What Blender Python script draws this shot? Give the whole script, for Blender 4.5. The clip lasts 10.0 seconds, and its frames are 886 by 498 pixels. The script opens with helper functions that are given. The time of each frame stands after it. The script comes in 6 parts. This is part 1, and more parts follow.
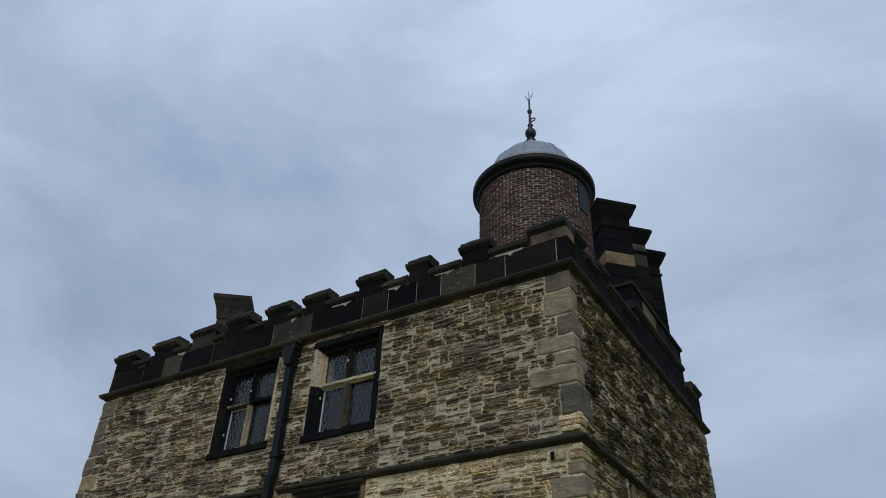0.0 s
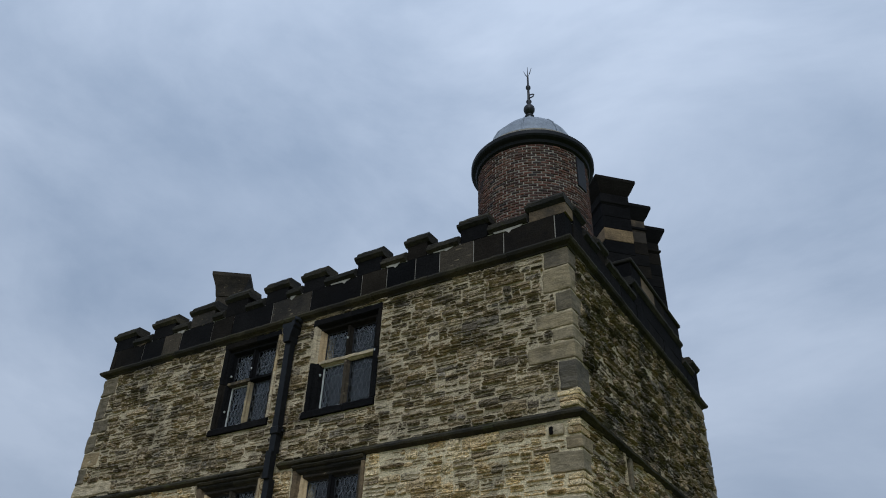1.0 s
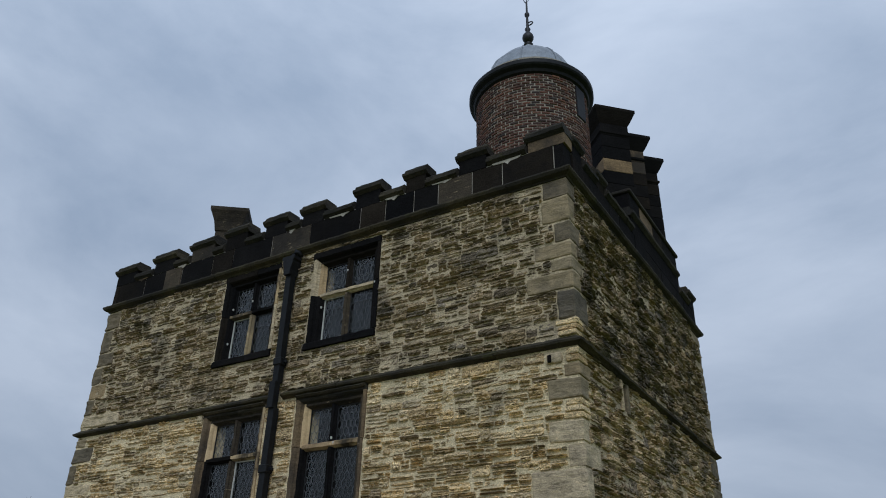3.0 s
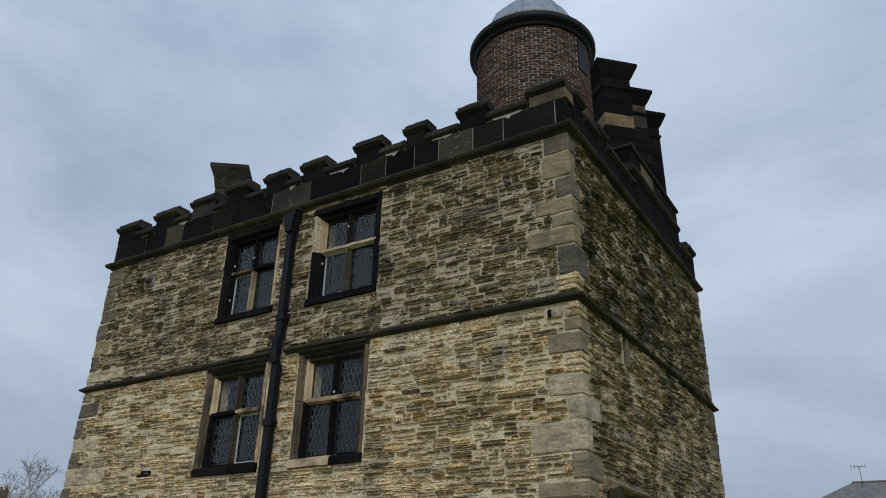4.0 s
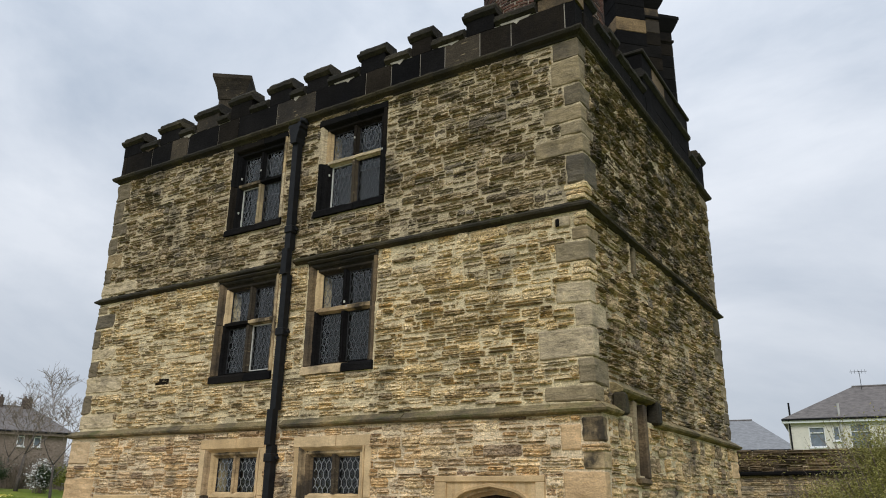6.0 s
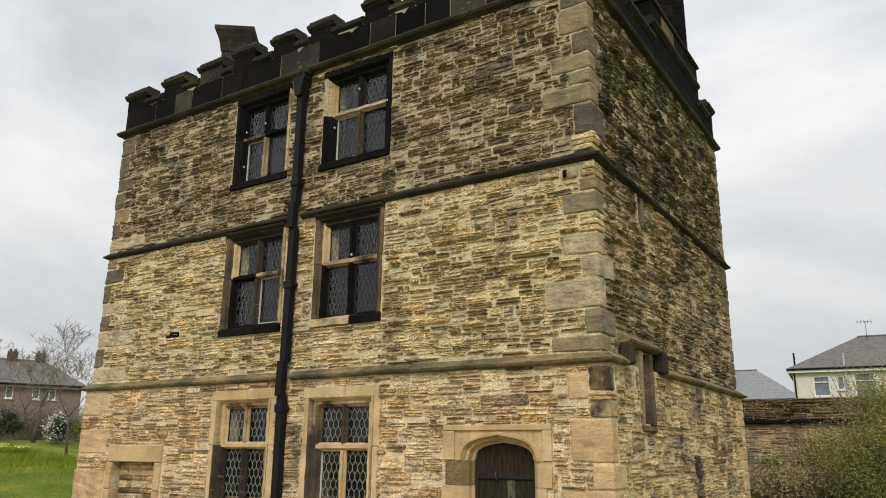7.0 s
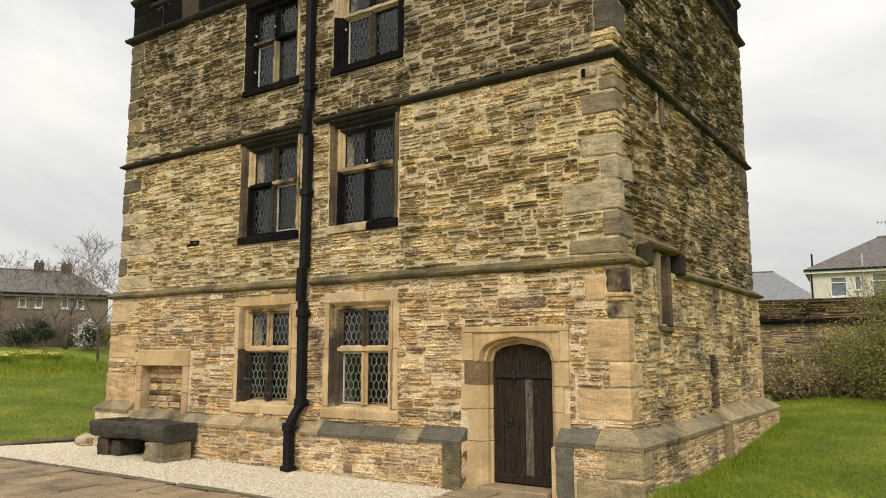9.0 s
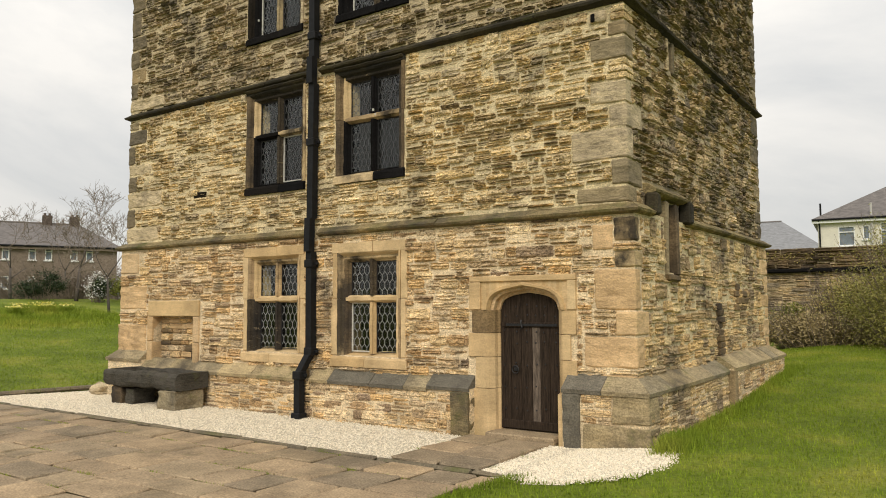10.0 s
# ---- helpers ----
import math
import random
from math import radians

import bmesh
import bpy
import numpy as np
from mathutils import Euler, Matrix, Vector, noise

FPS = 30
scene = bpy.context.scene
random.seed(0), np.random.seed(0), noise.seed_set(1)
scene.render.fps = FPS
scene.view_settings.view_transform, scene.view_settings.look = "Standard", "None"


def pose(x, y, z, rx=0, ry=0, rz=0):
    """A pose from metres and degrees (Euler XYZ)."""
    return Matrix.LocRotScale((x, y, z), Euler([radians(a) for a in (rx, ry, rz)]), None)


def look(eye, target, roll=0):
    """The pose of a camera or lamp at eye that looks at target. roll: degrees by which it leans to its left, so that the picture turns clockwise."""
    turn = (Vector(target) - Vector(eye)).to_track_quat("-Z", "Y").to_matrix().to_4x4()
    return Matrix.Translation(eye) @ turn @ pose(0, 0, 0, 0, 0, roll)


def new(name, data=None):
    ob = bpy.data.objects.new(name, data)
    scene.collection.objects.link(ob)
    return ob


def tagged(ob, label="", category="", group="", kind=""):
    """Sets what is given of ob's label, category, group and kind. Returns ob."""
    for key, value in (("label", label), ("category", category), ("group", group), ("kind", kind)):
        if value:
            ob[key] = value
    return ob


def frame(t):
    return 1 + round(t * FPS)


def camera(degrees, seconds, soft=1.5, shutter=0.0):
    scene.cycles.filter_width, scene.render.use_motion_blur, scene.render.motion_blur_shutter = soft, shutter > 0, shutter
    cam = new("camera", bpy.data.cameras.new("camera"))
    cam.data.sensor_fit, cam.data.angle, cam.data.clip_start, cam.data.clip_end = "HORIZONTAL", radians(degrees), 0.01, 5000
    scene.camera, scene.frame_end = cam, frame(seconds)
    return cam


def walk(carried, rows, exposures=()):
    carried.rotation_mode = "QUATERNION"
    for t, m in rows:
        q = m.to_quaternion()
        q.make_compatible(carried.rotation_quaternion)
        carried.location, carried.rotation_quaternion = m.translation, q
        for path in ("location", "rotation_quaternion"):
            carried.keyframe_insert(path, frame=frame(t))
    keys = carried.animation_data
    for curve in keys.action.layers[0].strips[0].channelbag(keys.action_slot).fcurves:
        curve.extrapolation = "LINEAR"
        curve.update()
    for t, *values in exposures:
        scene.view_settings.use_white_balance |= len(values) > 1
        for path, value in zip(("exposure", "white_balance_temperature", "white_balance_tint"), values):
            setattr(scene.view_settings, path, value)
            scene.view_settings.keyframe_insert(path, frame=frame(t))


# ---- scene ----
cam = camera(61.2, 10.0, 1.0)
# seconds, eye, yaw, pitch, lean to the right
ROWS = [
    (0.0, 3.484, -8.994, 1.814, 32.67, 35.43, -2.37),
    (0.5, 3.483, -8.991, 1.809, 32.58, 34.75, -2.22),
    (1.0, 3.485, -8.990, 1.802, 32.48, 33.74, -2.04),
    (1.5, 3.484, -8.991, 1.797, 32.39, 32.71, -1.88),
    (2.0, 3.479, -8.993, 1.792, 32.29, 31.41, -1.67),
    (2.5, 3.474, -8.994, 1.787, 32.19, 30.15, -1.49),
    (4.0, 3.474, -9.001, 1.766, 32.09, 25.32, -1.12),
    (4.5, 3.468, -8.999, 1.765, 32.12, 23.75, -1.00),
    (5.0, 3.469, -8.999, 1.759, 32.24, 21.91, -0.91),
    (5.5, 3.468, -9.000, 1.748, 32.36, 20.33, -0.90),
    (7.0, 3.446, -8.982, 1.719, 33.03, 15.09, -0.53),
    (7.5, 3.441, -8.975, 1.715, 33.32, 13.46, -0.38),
    (8.0, 3.434, -8.965, 1.713, 33.67, 11.59, -0.22),
    (8.5, 3.426, -8.956, 1.708, 33.96, 9.90, -0.07),
    (9.0, 3.420, -8.953, 1.698, 34.28, 7.96, 0.06),
    (9.5, 3.413, -8.954, 1.689, 34.53, 6.25, 0.16),
    (10.0, 3.410, -8.964, 1.674, 34.78, 4.25, 0.26),
]
EXPOSURES = [(0.0, -0.88, 5350, 9), (2.5, -0.84, 5400, 9), (4.0, -0.68, 5550, 9), (5.5, -0.31, 5850, 10), (7.0, -0.05, 6800, 10), (10.0, 0.06, 7200, 10)]
walk(cam, [(t, pose(x, y, z, 90 + p, 0, w) @ pose(0, 0, 0, 0, 0, -r)) for t, x, y, z, w, p, r in ROWS], EXPOSURES)

# ---- sky and sun: a broken grey overcast ----
SUN_EL, SUN_AZ = 40, 152
world = bpy.data.worlds.new("sky")
scene.world = world
world.use_nodes = True
wn, wl = world.node_tree.nodes, world.node_tree.links
sky = wn.new("ShaderNodeTexSky")
sky.sky_type, sky.sun_disc = "NISHITA", False
sky.sun_elevation, sky.sun_rotation = radians(SUN_EL), radians(SUN_AZ)
bg = wn["Background"]
bg.inputs[1].default_value = 0.1
tc = wn.new("ShaderNodeTexCoord")
mp = wn.new("ShaderNodeMapping")
mp.inputs["Scale"].default_value = (1, 1, 1.9)
wl.new(tc.outputs["Generated"], mp.inputs[0])
nz = wn.new("ShaderNodeTexNoise")
nz.inputs["Scale"].default_value, nz.inputs["Detail"].default_value, nz.inputs["Roughness"].default_value = 2.1, 8, 0.56
nz.inputs["Distortion"].default_value = 0.4
wl.new(mp.outputs[0], nz.inputs["Vector"])
cr = wn.new("ShaderNodeValToRGB")
cr.color_ramp.elements[0].position, cr.color_ramp.elements[0].color = 0.33, (6.0, 6.6, 7.4, 1)
cr.color_ramp.elements[1].position, cr.color_ramp.elements[1].color = 0.64, (9.9, 10.1, 10.4, 1)
wl.new(nz.outputs[0], cr.inputs[0])
mx = wn.new("ShaderNodeMixRGB")
mx.inputs[0].default_value = 0.93
wl.new(sky.outputs[0], mx.inputs[1])
wl.new(cr.outputs[0], mx.inputs[2])
# an overcast sky is brighter overhead than near the horizon
sp = wn.new("ShaderNodeSeparateXYZ")
wl.new(tc.outputs["Generated"], sp.inputs[0])
up = wn.new("ShaderNodeMapRange")
up.inputs["From Min"].default_value, up.inputs["From Max"].default_value = 0.0, 0.8
up.inputs["To Min"].default_value, up.inputs["To Max"].default_value = 0.77, 1.27
wl.new(sp.outputs["Z"], up.inputs["Value"])
tone = wn.new("ShaderNodeVectorMath")
tone.operation = "SCALE"
wl.new(mx.outputs[0], tone.inputs[0])
wl.new(up.outputs[0], tone.inputs["Scale"])
wl.new(tone.outputs[0], bg.inputs[0])
sun = new("sun", bpy.data.lights.new("sun", "SUN"))
sun.data.energy, sun.data.angle, sun.data.color = 1.9, radians(28), (1, 0.95, 0.87)
az, el = radians(SUN_AZ), radians(SUN_EL)
sun.matrix_world = look((0, 0, 0), (-math.sin(az) * math.cos(el), -math.cos(az) * math.cos(el), -math.sin(el)))

# ---- materials ----


def nodes_of(name):
    m = bpy.data.materials.new(name)
    m.use_nodes = True
    return m, m.node_tree.nodes, m.node_tree.links, m.node_tree.nodes["Principled BSDF"]


def noise_node(n, l, scale, detail=5, stretch=(1, 1, 1), rough=0.55, distort=0.0):
    geo = n.new("ShaderNodeNewGeometry")
    mm = n.new("ShaderNodeMapping")
    mm.inputs["Scale"].default_value = stretch
    l.new(geo.outputs["Position"], mm.inputs[0])
    t = n.new("ShaderNodeTexNoise")
    t.inputs["Scale"].default_value, t.inputs["Detail"].default_value = scale, detail
    t.inputs["Roughness"].default_value, t.inputs["Distortion"].default_value = rough, distort
    l.new(mm.outputs[0], t.inputs["Vector"])
    return t.outputs[0]


def ramp(n, l, source, stops):
    r = n.new("ShaderNodeValToRGB")
    e = r.color_ramp.elements
    while len(e) < len(stops):
        e.new(0.5)
    for k, (p, c) in zip(e, stops):
        k.position, k.color = p, (*c, 1) if len(c) == 3 else c
    l.new(source, r.inputs[0])
    return r.outputs[0]


def mix(n, l, fac, a, b, blend="MIX"):
    m = n.new("ShaderNodeMixRGB")
    m.blend_type = blend
    for s, v in zip(m.inputs, (fac, a, b)):
        if isinstance(v, (int, float)):
            s.default_value = v
        elif isinstance(v, tuple):
            s.default_value = (*v, 1)
        else:
            l.new(v, s)
    return m.outputs[0]


def grey(v):
    return (v, v, v)


def piece_random(n, l):
    """One random number for each piece, whether an object of its own or an island of a joined mesh."""
    a, b, s, f = n.new("ShaderNodeObjectInfo"), n.new("ShaderNodeNewGeometry"), n.new("ShaderNodeMath"), n.new("ShaderNodeMath")
    f.operation = "FRACT"
    l.new(a.outputs["Random"], s.inputs[0])
    l.new(b.outputs["Random Per Island"], s.inputs[1])
    l.new(s.outputs[0], f.inputs[0])
    return f.outputs[0]


def stone(name, palette, dirt=(0.05, 0.045, 0.04), dirty=(0.52, 0.70), strata=0.5, moss=None, rough=0.9, bump=0.6, fine=45, most=0.8, lime=None, spec=0.2, speck=0.6, lime_tone=(0.62, 0.51, 0.32), crack=0.0):
    m, n, l, p = nodes_of(name)
    k = len(palette)
    base = ramp(n, l, piece_random(n, l), [(i / max(1, k - 1), c) for i, c in enumerate(palette)])
    blotch = noise_node(n, l, 2.3, 6)
    base = mix(n, l, 0.55, base, ramp(n, l, blotch, [(0.3, grey(0.55)), (0.7, grey(1.35))]), "MULTIPLY")
    layer = noise_node(n, l, 5.5, 6, (1, 1, 4.6), 0.72, 1.1)
    # shade of recessed layers and brightness of ridges go into the colour too
    base = mix(n, l, strata, base, ramp(n, l, layer, [(0.38, grey(0.06)), (0.45, grey(0.75)), (0.54, grey(1.12)), (0.68, (1.75, 1.68, 1.5))]), "MULTIPLY")
    grain = noise_node(n, l, fine, 4)
    base = mix(n, l, speck, base, ramp(n, l, grain, [(0.34, grey(0.5)), (0.66, grey(1.45))]), "MULTIPLY")
    soot = ramp(n, l, noise_node(n, l, 1.1, 7, (1, 1, 0.8), 0.62), [(dirty[0], grey(0)), (dirty[1], grey(most))])
    base = mix(n, l, soot, base, dirt)
    split = noise_node(n, l, 5.0, 5, (1, 1, 2.4), 0.62, 1.3)
    if crack:
        # dark lines paint crevice shade along the splits, which bump alone barely shows
        lines = ramp(n, l, split, [(0.40, grey(1.15)), (0.425, grey(0.1)), (0.44, grey(0.15)), (0.475, grey(1.15)), (0.565, grey(1.15)), (0.58, grey(0.15)), (0.595, grey(0.3)), (0.63, grey(1.3))])
        base = mix(n, l, crack, base, lines, "MULTIPLY")
    if lime:
        pale = ramp(n, l, noise_node(n, l, 5.5, 7, (1, 1, 3.2), 0.72, 0.8), [(lime[0], grey(0)), (lime[1], grey(0.8))])
        base = mix(n, l, pale, base, lime_tone)
    if moss:
        green = ramp(n, l, noise_node(n, l, 2.7, 7, (1, 1, 1), 0.7), [(moss[0], grey(0)), (moss[1], grey(0.75))])
        base = mix(n, l, green, base, (0.10, 0.11, 0.03))
    l.new(base, p.inputs["Base Color"])
    p.inputs["Roughness"].default_value = rough
    p.inputs["Specular IOR Level"].default_value = spec
    h = mix(n, l, 0.4, mix(n, l, 0.45, layer, split) if crack else layer, grain)
    bm = n.new("ShaderNodeBump")
    bm.inputs["Strength"].default_value, bm.inputs["Distance"].default_value = bump, 0.05
    l.new(h, bm.inputs["Height"])
    l.new(bm.outputs[0], p.inputs["Normal"])
    return m


def plain(name, color, rough=0.5, metal=0.0, vary=0.3, scale=12, bump=0.1, stretch=(1, 1, 1), spec=0.5):
    m, n, l, p = nodes_of(name)
    t = noise_node(n, l, scale, 6, stretch)
    g = noise_node(n, l, scale * 6, 3, stretch)
    c = mix(n, l, 1.0, color, ramp(n, l, t, [(0.3, grey(1 - vary)), (0.7, grey(1 + vary))]), "MULTIPLY")
    c = mix(n, l, 1.0, c, ramp(n, l, g, [(0.3, grey(1 - vary * 0.6)), (0.7, grey(1 + vary * 0.6))]), "MULTIPLY")
    l.new(c, p.inputs["Base Color"])
    p.inputs["Roughness"].default_value, p.inputs["Metallic"].default_value = rough, metal
    p.inputs["Specular IOR Level"].default_value = spec
    b = n.new("ShaderNodeBump")
    b.inputs["Strength"].default_value, b.inputs["Distance"].default_value = bump, 0.02
    l.new(t, b.inputs["Height"])
    l.new(b.outputs[0], p.inputs["Normal"])
    return m


def pieces(name, palette, rough=0.8, scale=20, vary=0.35, bump=0.4):
    m, n, l, p = nodes_of(name)
    k = len(palette)
    base = ramp(n, l, piece_random(n, l), [(i / max(1, k - 1), c) for i, c in enumerate(palette)])
    t = noise_node(n, l, scale, 6)
    base = mix(n, l, 1.0, base, ramp(n, l, t, [(0.3, grey(1 - vary)), (0.7, grey(1 + vary))]), "MULTIPLY")
    l.new(base, p.inputs["Base Color"])
    p.inputs["Roughness"].default_value = rough
    p.inputs["Specular IOR Level"].default_value = 0.3
    b = n.new("ShaderNodeBump")
    b.inputs["Strength"].default_value, b.inputs["Distance"].default_value = bump, 0.01
    l.new(t, b.inputs["Height"])
    l.new(b.outputs[0], p.inputs["Normal"])
    return m


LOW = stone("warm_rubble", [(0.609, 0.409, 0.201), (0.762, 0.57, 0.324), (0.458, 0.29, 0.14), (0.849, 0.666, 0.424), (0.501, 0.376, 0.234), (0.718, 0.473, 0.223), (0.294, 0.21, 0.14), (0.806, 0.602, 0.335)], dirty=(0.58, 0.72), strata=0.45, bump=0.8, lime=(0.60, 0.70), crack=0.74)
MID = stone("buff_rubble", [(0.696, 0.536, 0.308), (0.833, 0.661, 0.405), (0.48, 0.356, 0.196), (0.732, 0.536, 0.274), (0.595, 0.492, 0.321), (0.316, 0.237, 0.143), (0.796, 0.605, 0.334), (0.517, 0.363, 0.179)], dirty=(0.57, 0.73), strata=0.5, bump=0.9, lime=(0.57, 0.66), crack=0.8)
# weathered top-storey rubble; extra darkness in its colour evens the exposure looking up
TOP = stone("dark_top_rubble", [(0.385, 0.301, 0.192), (0.479, 0.379, 0.251), (0.234, 0.178, 0.112), (0.397, 0.301, 0.171), (0.316, 0.265, 0.198), (0.163, 0.128, 0.0872), (0.444, 0.337, 0.205), (0.268, 0.199, 0.112)], dirty=(0.50, 0.68), strata=0.55, bump=0.9, lime=(0.60, 0.70), lime_tone=(0.52, 0.41, 0.25), crack=0.7)
# side wall rubble: palettes darker than the front's, darkest in the top storey
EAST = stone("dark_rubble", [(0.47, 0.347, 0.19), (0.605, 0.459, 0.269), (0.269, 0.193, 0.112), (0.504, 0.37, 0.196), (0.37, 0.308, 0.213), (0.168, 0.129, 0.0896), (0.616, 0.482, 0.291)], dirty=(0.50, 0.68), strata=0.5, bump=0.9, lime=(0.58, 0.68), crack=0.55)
EAST_TOP = stone("darker_side_rubble", [(0.297, 0.22, 0.127), (0.385, 0.292, 0.171), (0.165, 0.121, 0.0715), (0.319, 0.231, 0.121), (0.231, 0.193, 0.132), (0.11, 0.0858, 0.0572), (0.396, 0.308, 0.187)], dirty=(0.46, 0.64), strata=0.5, bump=0.9, lime=(0.60, 0.70), lime_tone=(0.44, 0.35, 0.21), crack=0.5)
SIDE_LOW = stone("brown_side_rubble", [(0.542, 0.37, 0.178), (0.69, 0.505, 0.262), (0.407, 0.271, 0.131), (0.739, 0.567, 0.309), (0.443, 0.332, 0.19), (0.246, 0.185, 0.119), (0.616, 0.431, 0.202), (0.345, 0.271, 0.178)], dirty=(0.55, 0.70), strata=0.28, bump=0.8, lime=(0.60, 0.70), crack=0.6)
MORTAR = stone("lime_mortar", [(0.744, 0.6, 0.4), (0.688, 0.549, 0.358)], dirty=(0.64, 0.78), strata=0.3, bump=0.7, crack=0.2)
MORTAR_MID = stone("pale_mortar", [(0.722, 0.597, 0.379), (0.634, 0.531, 0.337)], dirty=(0.56, 0.72), strata=0.35, bump=0.7, crack=0.25)
MORTAR_TOP = stone("darker_mortar", [(0.55, 0.451, 0.292), (0.484, 0.396, 0.259)], dirty=(0.52, 0.70), strata=0.35, bump=0.7, crack=0.25)
POINTING = plain("pale_grey_pointing", (0.36, 0.33, 0.28), 0.95, vary=0.3, scale=8, bump=0.4, spec=0.2)
QUOIN = stone("sandstone_quoin", [(0.598, 0.396, 0.215), (0.674, 0.482, 0.274), (0.535, 0.364, 0.198), (0.642, 0.439, 0.233), (0.578, 0.439, 0.279)], dirty=(0.58, 0.76), strata=0.22, bump=0.55, speck=0.25, crack=0.12)
ASHLAR = stone("buff_ashlar", [(0.551, 0.394, 0.207), (0.609, 0.453, 0.262), (0.501, 0.344, 0.174)], dirty=(0.62, 0.82), strata=0.12, bump=0.25, most=0.7, speck=0.2)
STAINED = stone("stained_ashlar", [(0.495, 0.367, 0.201), (0.535, 0.408, 0.241), (0.416, 0.296, 0.161), (0.297, 0.214, 0.127)], dirty=(0.46, 0.57), dirt=(0.022, 0.02, 0.018), strata=0.25, bump=0.35, most=0.92, speck=0.3)
SOOT = stone("sooted_gritstone", [(0.00975, 0.00938, 0.00975), (0.0142, 0.0131, 0.0128), (0.0075, 0.0075, 0.00825), (0.024, 0.0195, 0.015)], dirt=(0.008, 0.008, 0.009), strata=0.2, bump=0.35, spec=0.03)
WORN_SOOT = stone("worn_black_stone", [(0.044, 0.036, 0.0272), (0.068, 0.0528, 0.0352), (0.028, 0.024, 0.0208)], dirty=(0.5, 0.66), dirt=(0.014, 0.013, 0.013), strata=0.3, bump=0.4, lime=(0.60, 0.70), lime_tone=(0.36, 0.28, 0.17))
SOOT_BUFF = stone("half_sooted_sandstone", [(0.20, 0.14, 0.075), (0.13, 0.095, 0.06), (0.24, 0.165, 0.085)], dirty=(0.45, 0.62), strata=0.3, bump=0.35, dirt=(0.025, 0.023, 0.022))
STRING = stone("mossy_string_course", [(0.0462, 0.0396, 0.0251), (0.066, 0.0541, 0.031), (0.033, 0.0284, 0.0198), (0.0858, 0.0673, 0.0363)], dirty=(0.44, 0.62), dirt=(0.022, 0.02, 0.018), strata=0.35, moss=(0.58, 0.78), bump=0.4)
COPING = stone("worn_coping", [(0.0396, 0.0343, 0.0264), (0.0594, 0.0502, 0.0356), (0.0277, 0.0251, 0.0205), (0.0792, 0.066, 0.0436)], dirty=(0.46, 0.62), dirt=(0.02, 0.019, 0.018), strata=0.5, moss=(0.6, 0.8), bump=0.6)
MOSSY = stone("mossy_weathering", [(0.225, 0.173, 0.09), (0.3, 0.232, 0.12), (0.165, 0.135, 0.0825)], dirty=(0.48, 0.66), strata=0.5, moss=(0.50, 0.72), bump=0.7)
QUOIN_TOP = stone("grey_quoin", [(0.29, 0.229, 0.136), (0.334, 0.26, 0.15), (0.255, 0.207, 0.132), (0.317, 0.233, 0.128)], dirty=(0.52, 0.70), strata=0.35, bump=0.6, speck=0.25, crack=0.15)
QUOIN_BUFF = stone("buff_quoin", [(0.495, 0.403, 0.264), (0.554, 0.449, 0.292), (0.446, 0.362, 0.242)], dirty=(0.56, 0.74), strata=0.5, bump=0.6, speck=0.25, crack=0.25)
QUOIN_DARK = stone("dark_quoin", [(0.16, 0.13, 0.09), (0.20, 0.16, 0.10), (0.13, 0.11, 0.08)], dirty=(0.48, 0.66), strata=0.4, bump=0.6, speck=0.25, crack=0.2)
CAP = stone("plinth_cap_stone", [(0.345, 0.276, 0.161), (0.414, 0.322, 0.184), (0.253, 0.218, 0.149)], dirty=(0.52, 0.7), strata=0.3, moss=(0.56, 0.74), bump=0.35)
DARKCAP = stone("slate_grey_stone", [(0.125, 0.115, 0.092), (0.155, 0.14, 0.11)], dirty=(0.6, 0.8), strata=0.2, bump=0.3)
BRICK = pieces("red_brick", [(0.075, 0.034, 0.024), (0.12, 0.05, 0.032), (0.045, 0.027, 0.023), (0.15, 0.072, 0.046), (0.028, 0.021, 0.02), (0.09, 0.04, 0.027), (0.035, 0.024, 0.021)], 0.85, 30)
BRICK_MORTAR = plain("grey_mortar", (0.30, 0.265, 0.215), 0.95, vary=0.3, scale=10, bump=0.4, spec=0.2)
LEAD = plain("weathered_lead", (0.24, 0.26, 0.29), 0.5, 0.35, 0.25, 5, 0.08)
BLACK = plain("black_paint", (0.011, 0.0115, 0.013), 0.55, 0.0, 0.3, 14, 0.06, spec=0.15)
IRON = plain("dark_iron", (0.03, 0.03, 0.032), 0.5, 0.6, 0.3, 30, 0.1)
OAK = plain("dark_oak", (0.032, 0.022, 0.0155), 0.8, 0.0, 0.6, 9, 0.5, (5, 5, 0.5), 0.15)
OAK_GREY = plain("worn_oak", (0.12, 0.095, 0.075), 0.85, 0.0, 0.6, 9, 0.5, (5, 5, 0.5), 0.15)
CAME = plain("lead_cames", (0.30, 0.31, 0.31), 0.55, 0.2, 0.2, 20, 0.05)
CAME_DARK = plain("dull_lead_cames", (0.13, 0.135, 0.14), 0.6, 0.2, 0.2, 20, 0.05)
FRAME = plain("pale_casement_paint", (0.50, 0.49, 0.45), 0.5, 0, 0.2, 15, 0.05)
VOID = plain("dark_interior", (0.05, 0.048, 0.045), 0.9, 0, 0.2, 4, 0.05)
ROOF = plain("lead_roof_sheet", (0.16, 0.17, 0.18), 0.6, 0.1, 0.2, 3, 0.05)
FLAG = stone("paving_flag", [(0.3, 0.229, 0.145), (0.373, 0.285, 0.185), (0.239, 0.189, 0.131), (0.436, 0.321, 0.201), (0.321, 0.24, 0.156)], dirty=(0.52, 0.72), dirt=(0.10, 0.085, 0.06), strata=0.1, bump=0.45, most=0.7, moss=(0.62, 0.80))
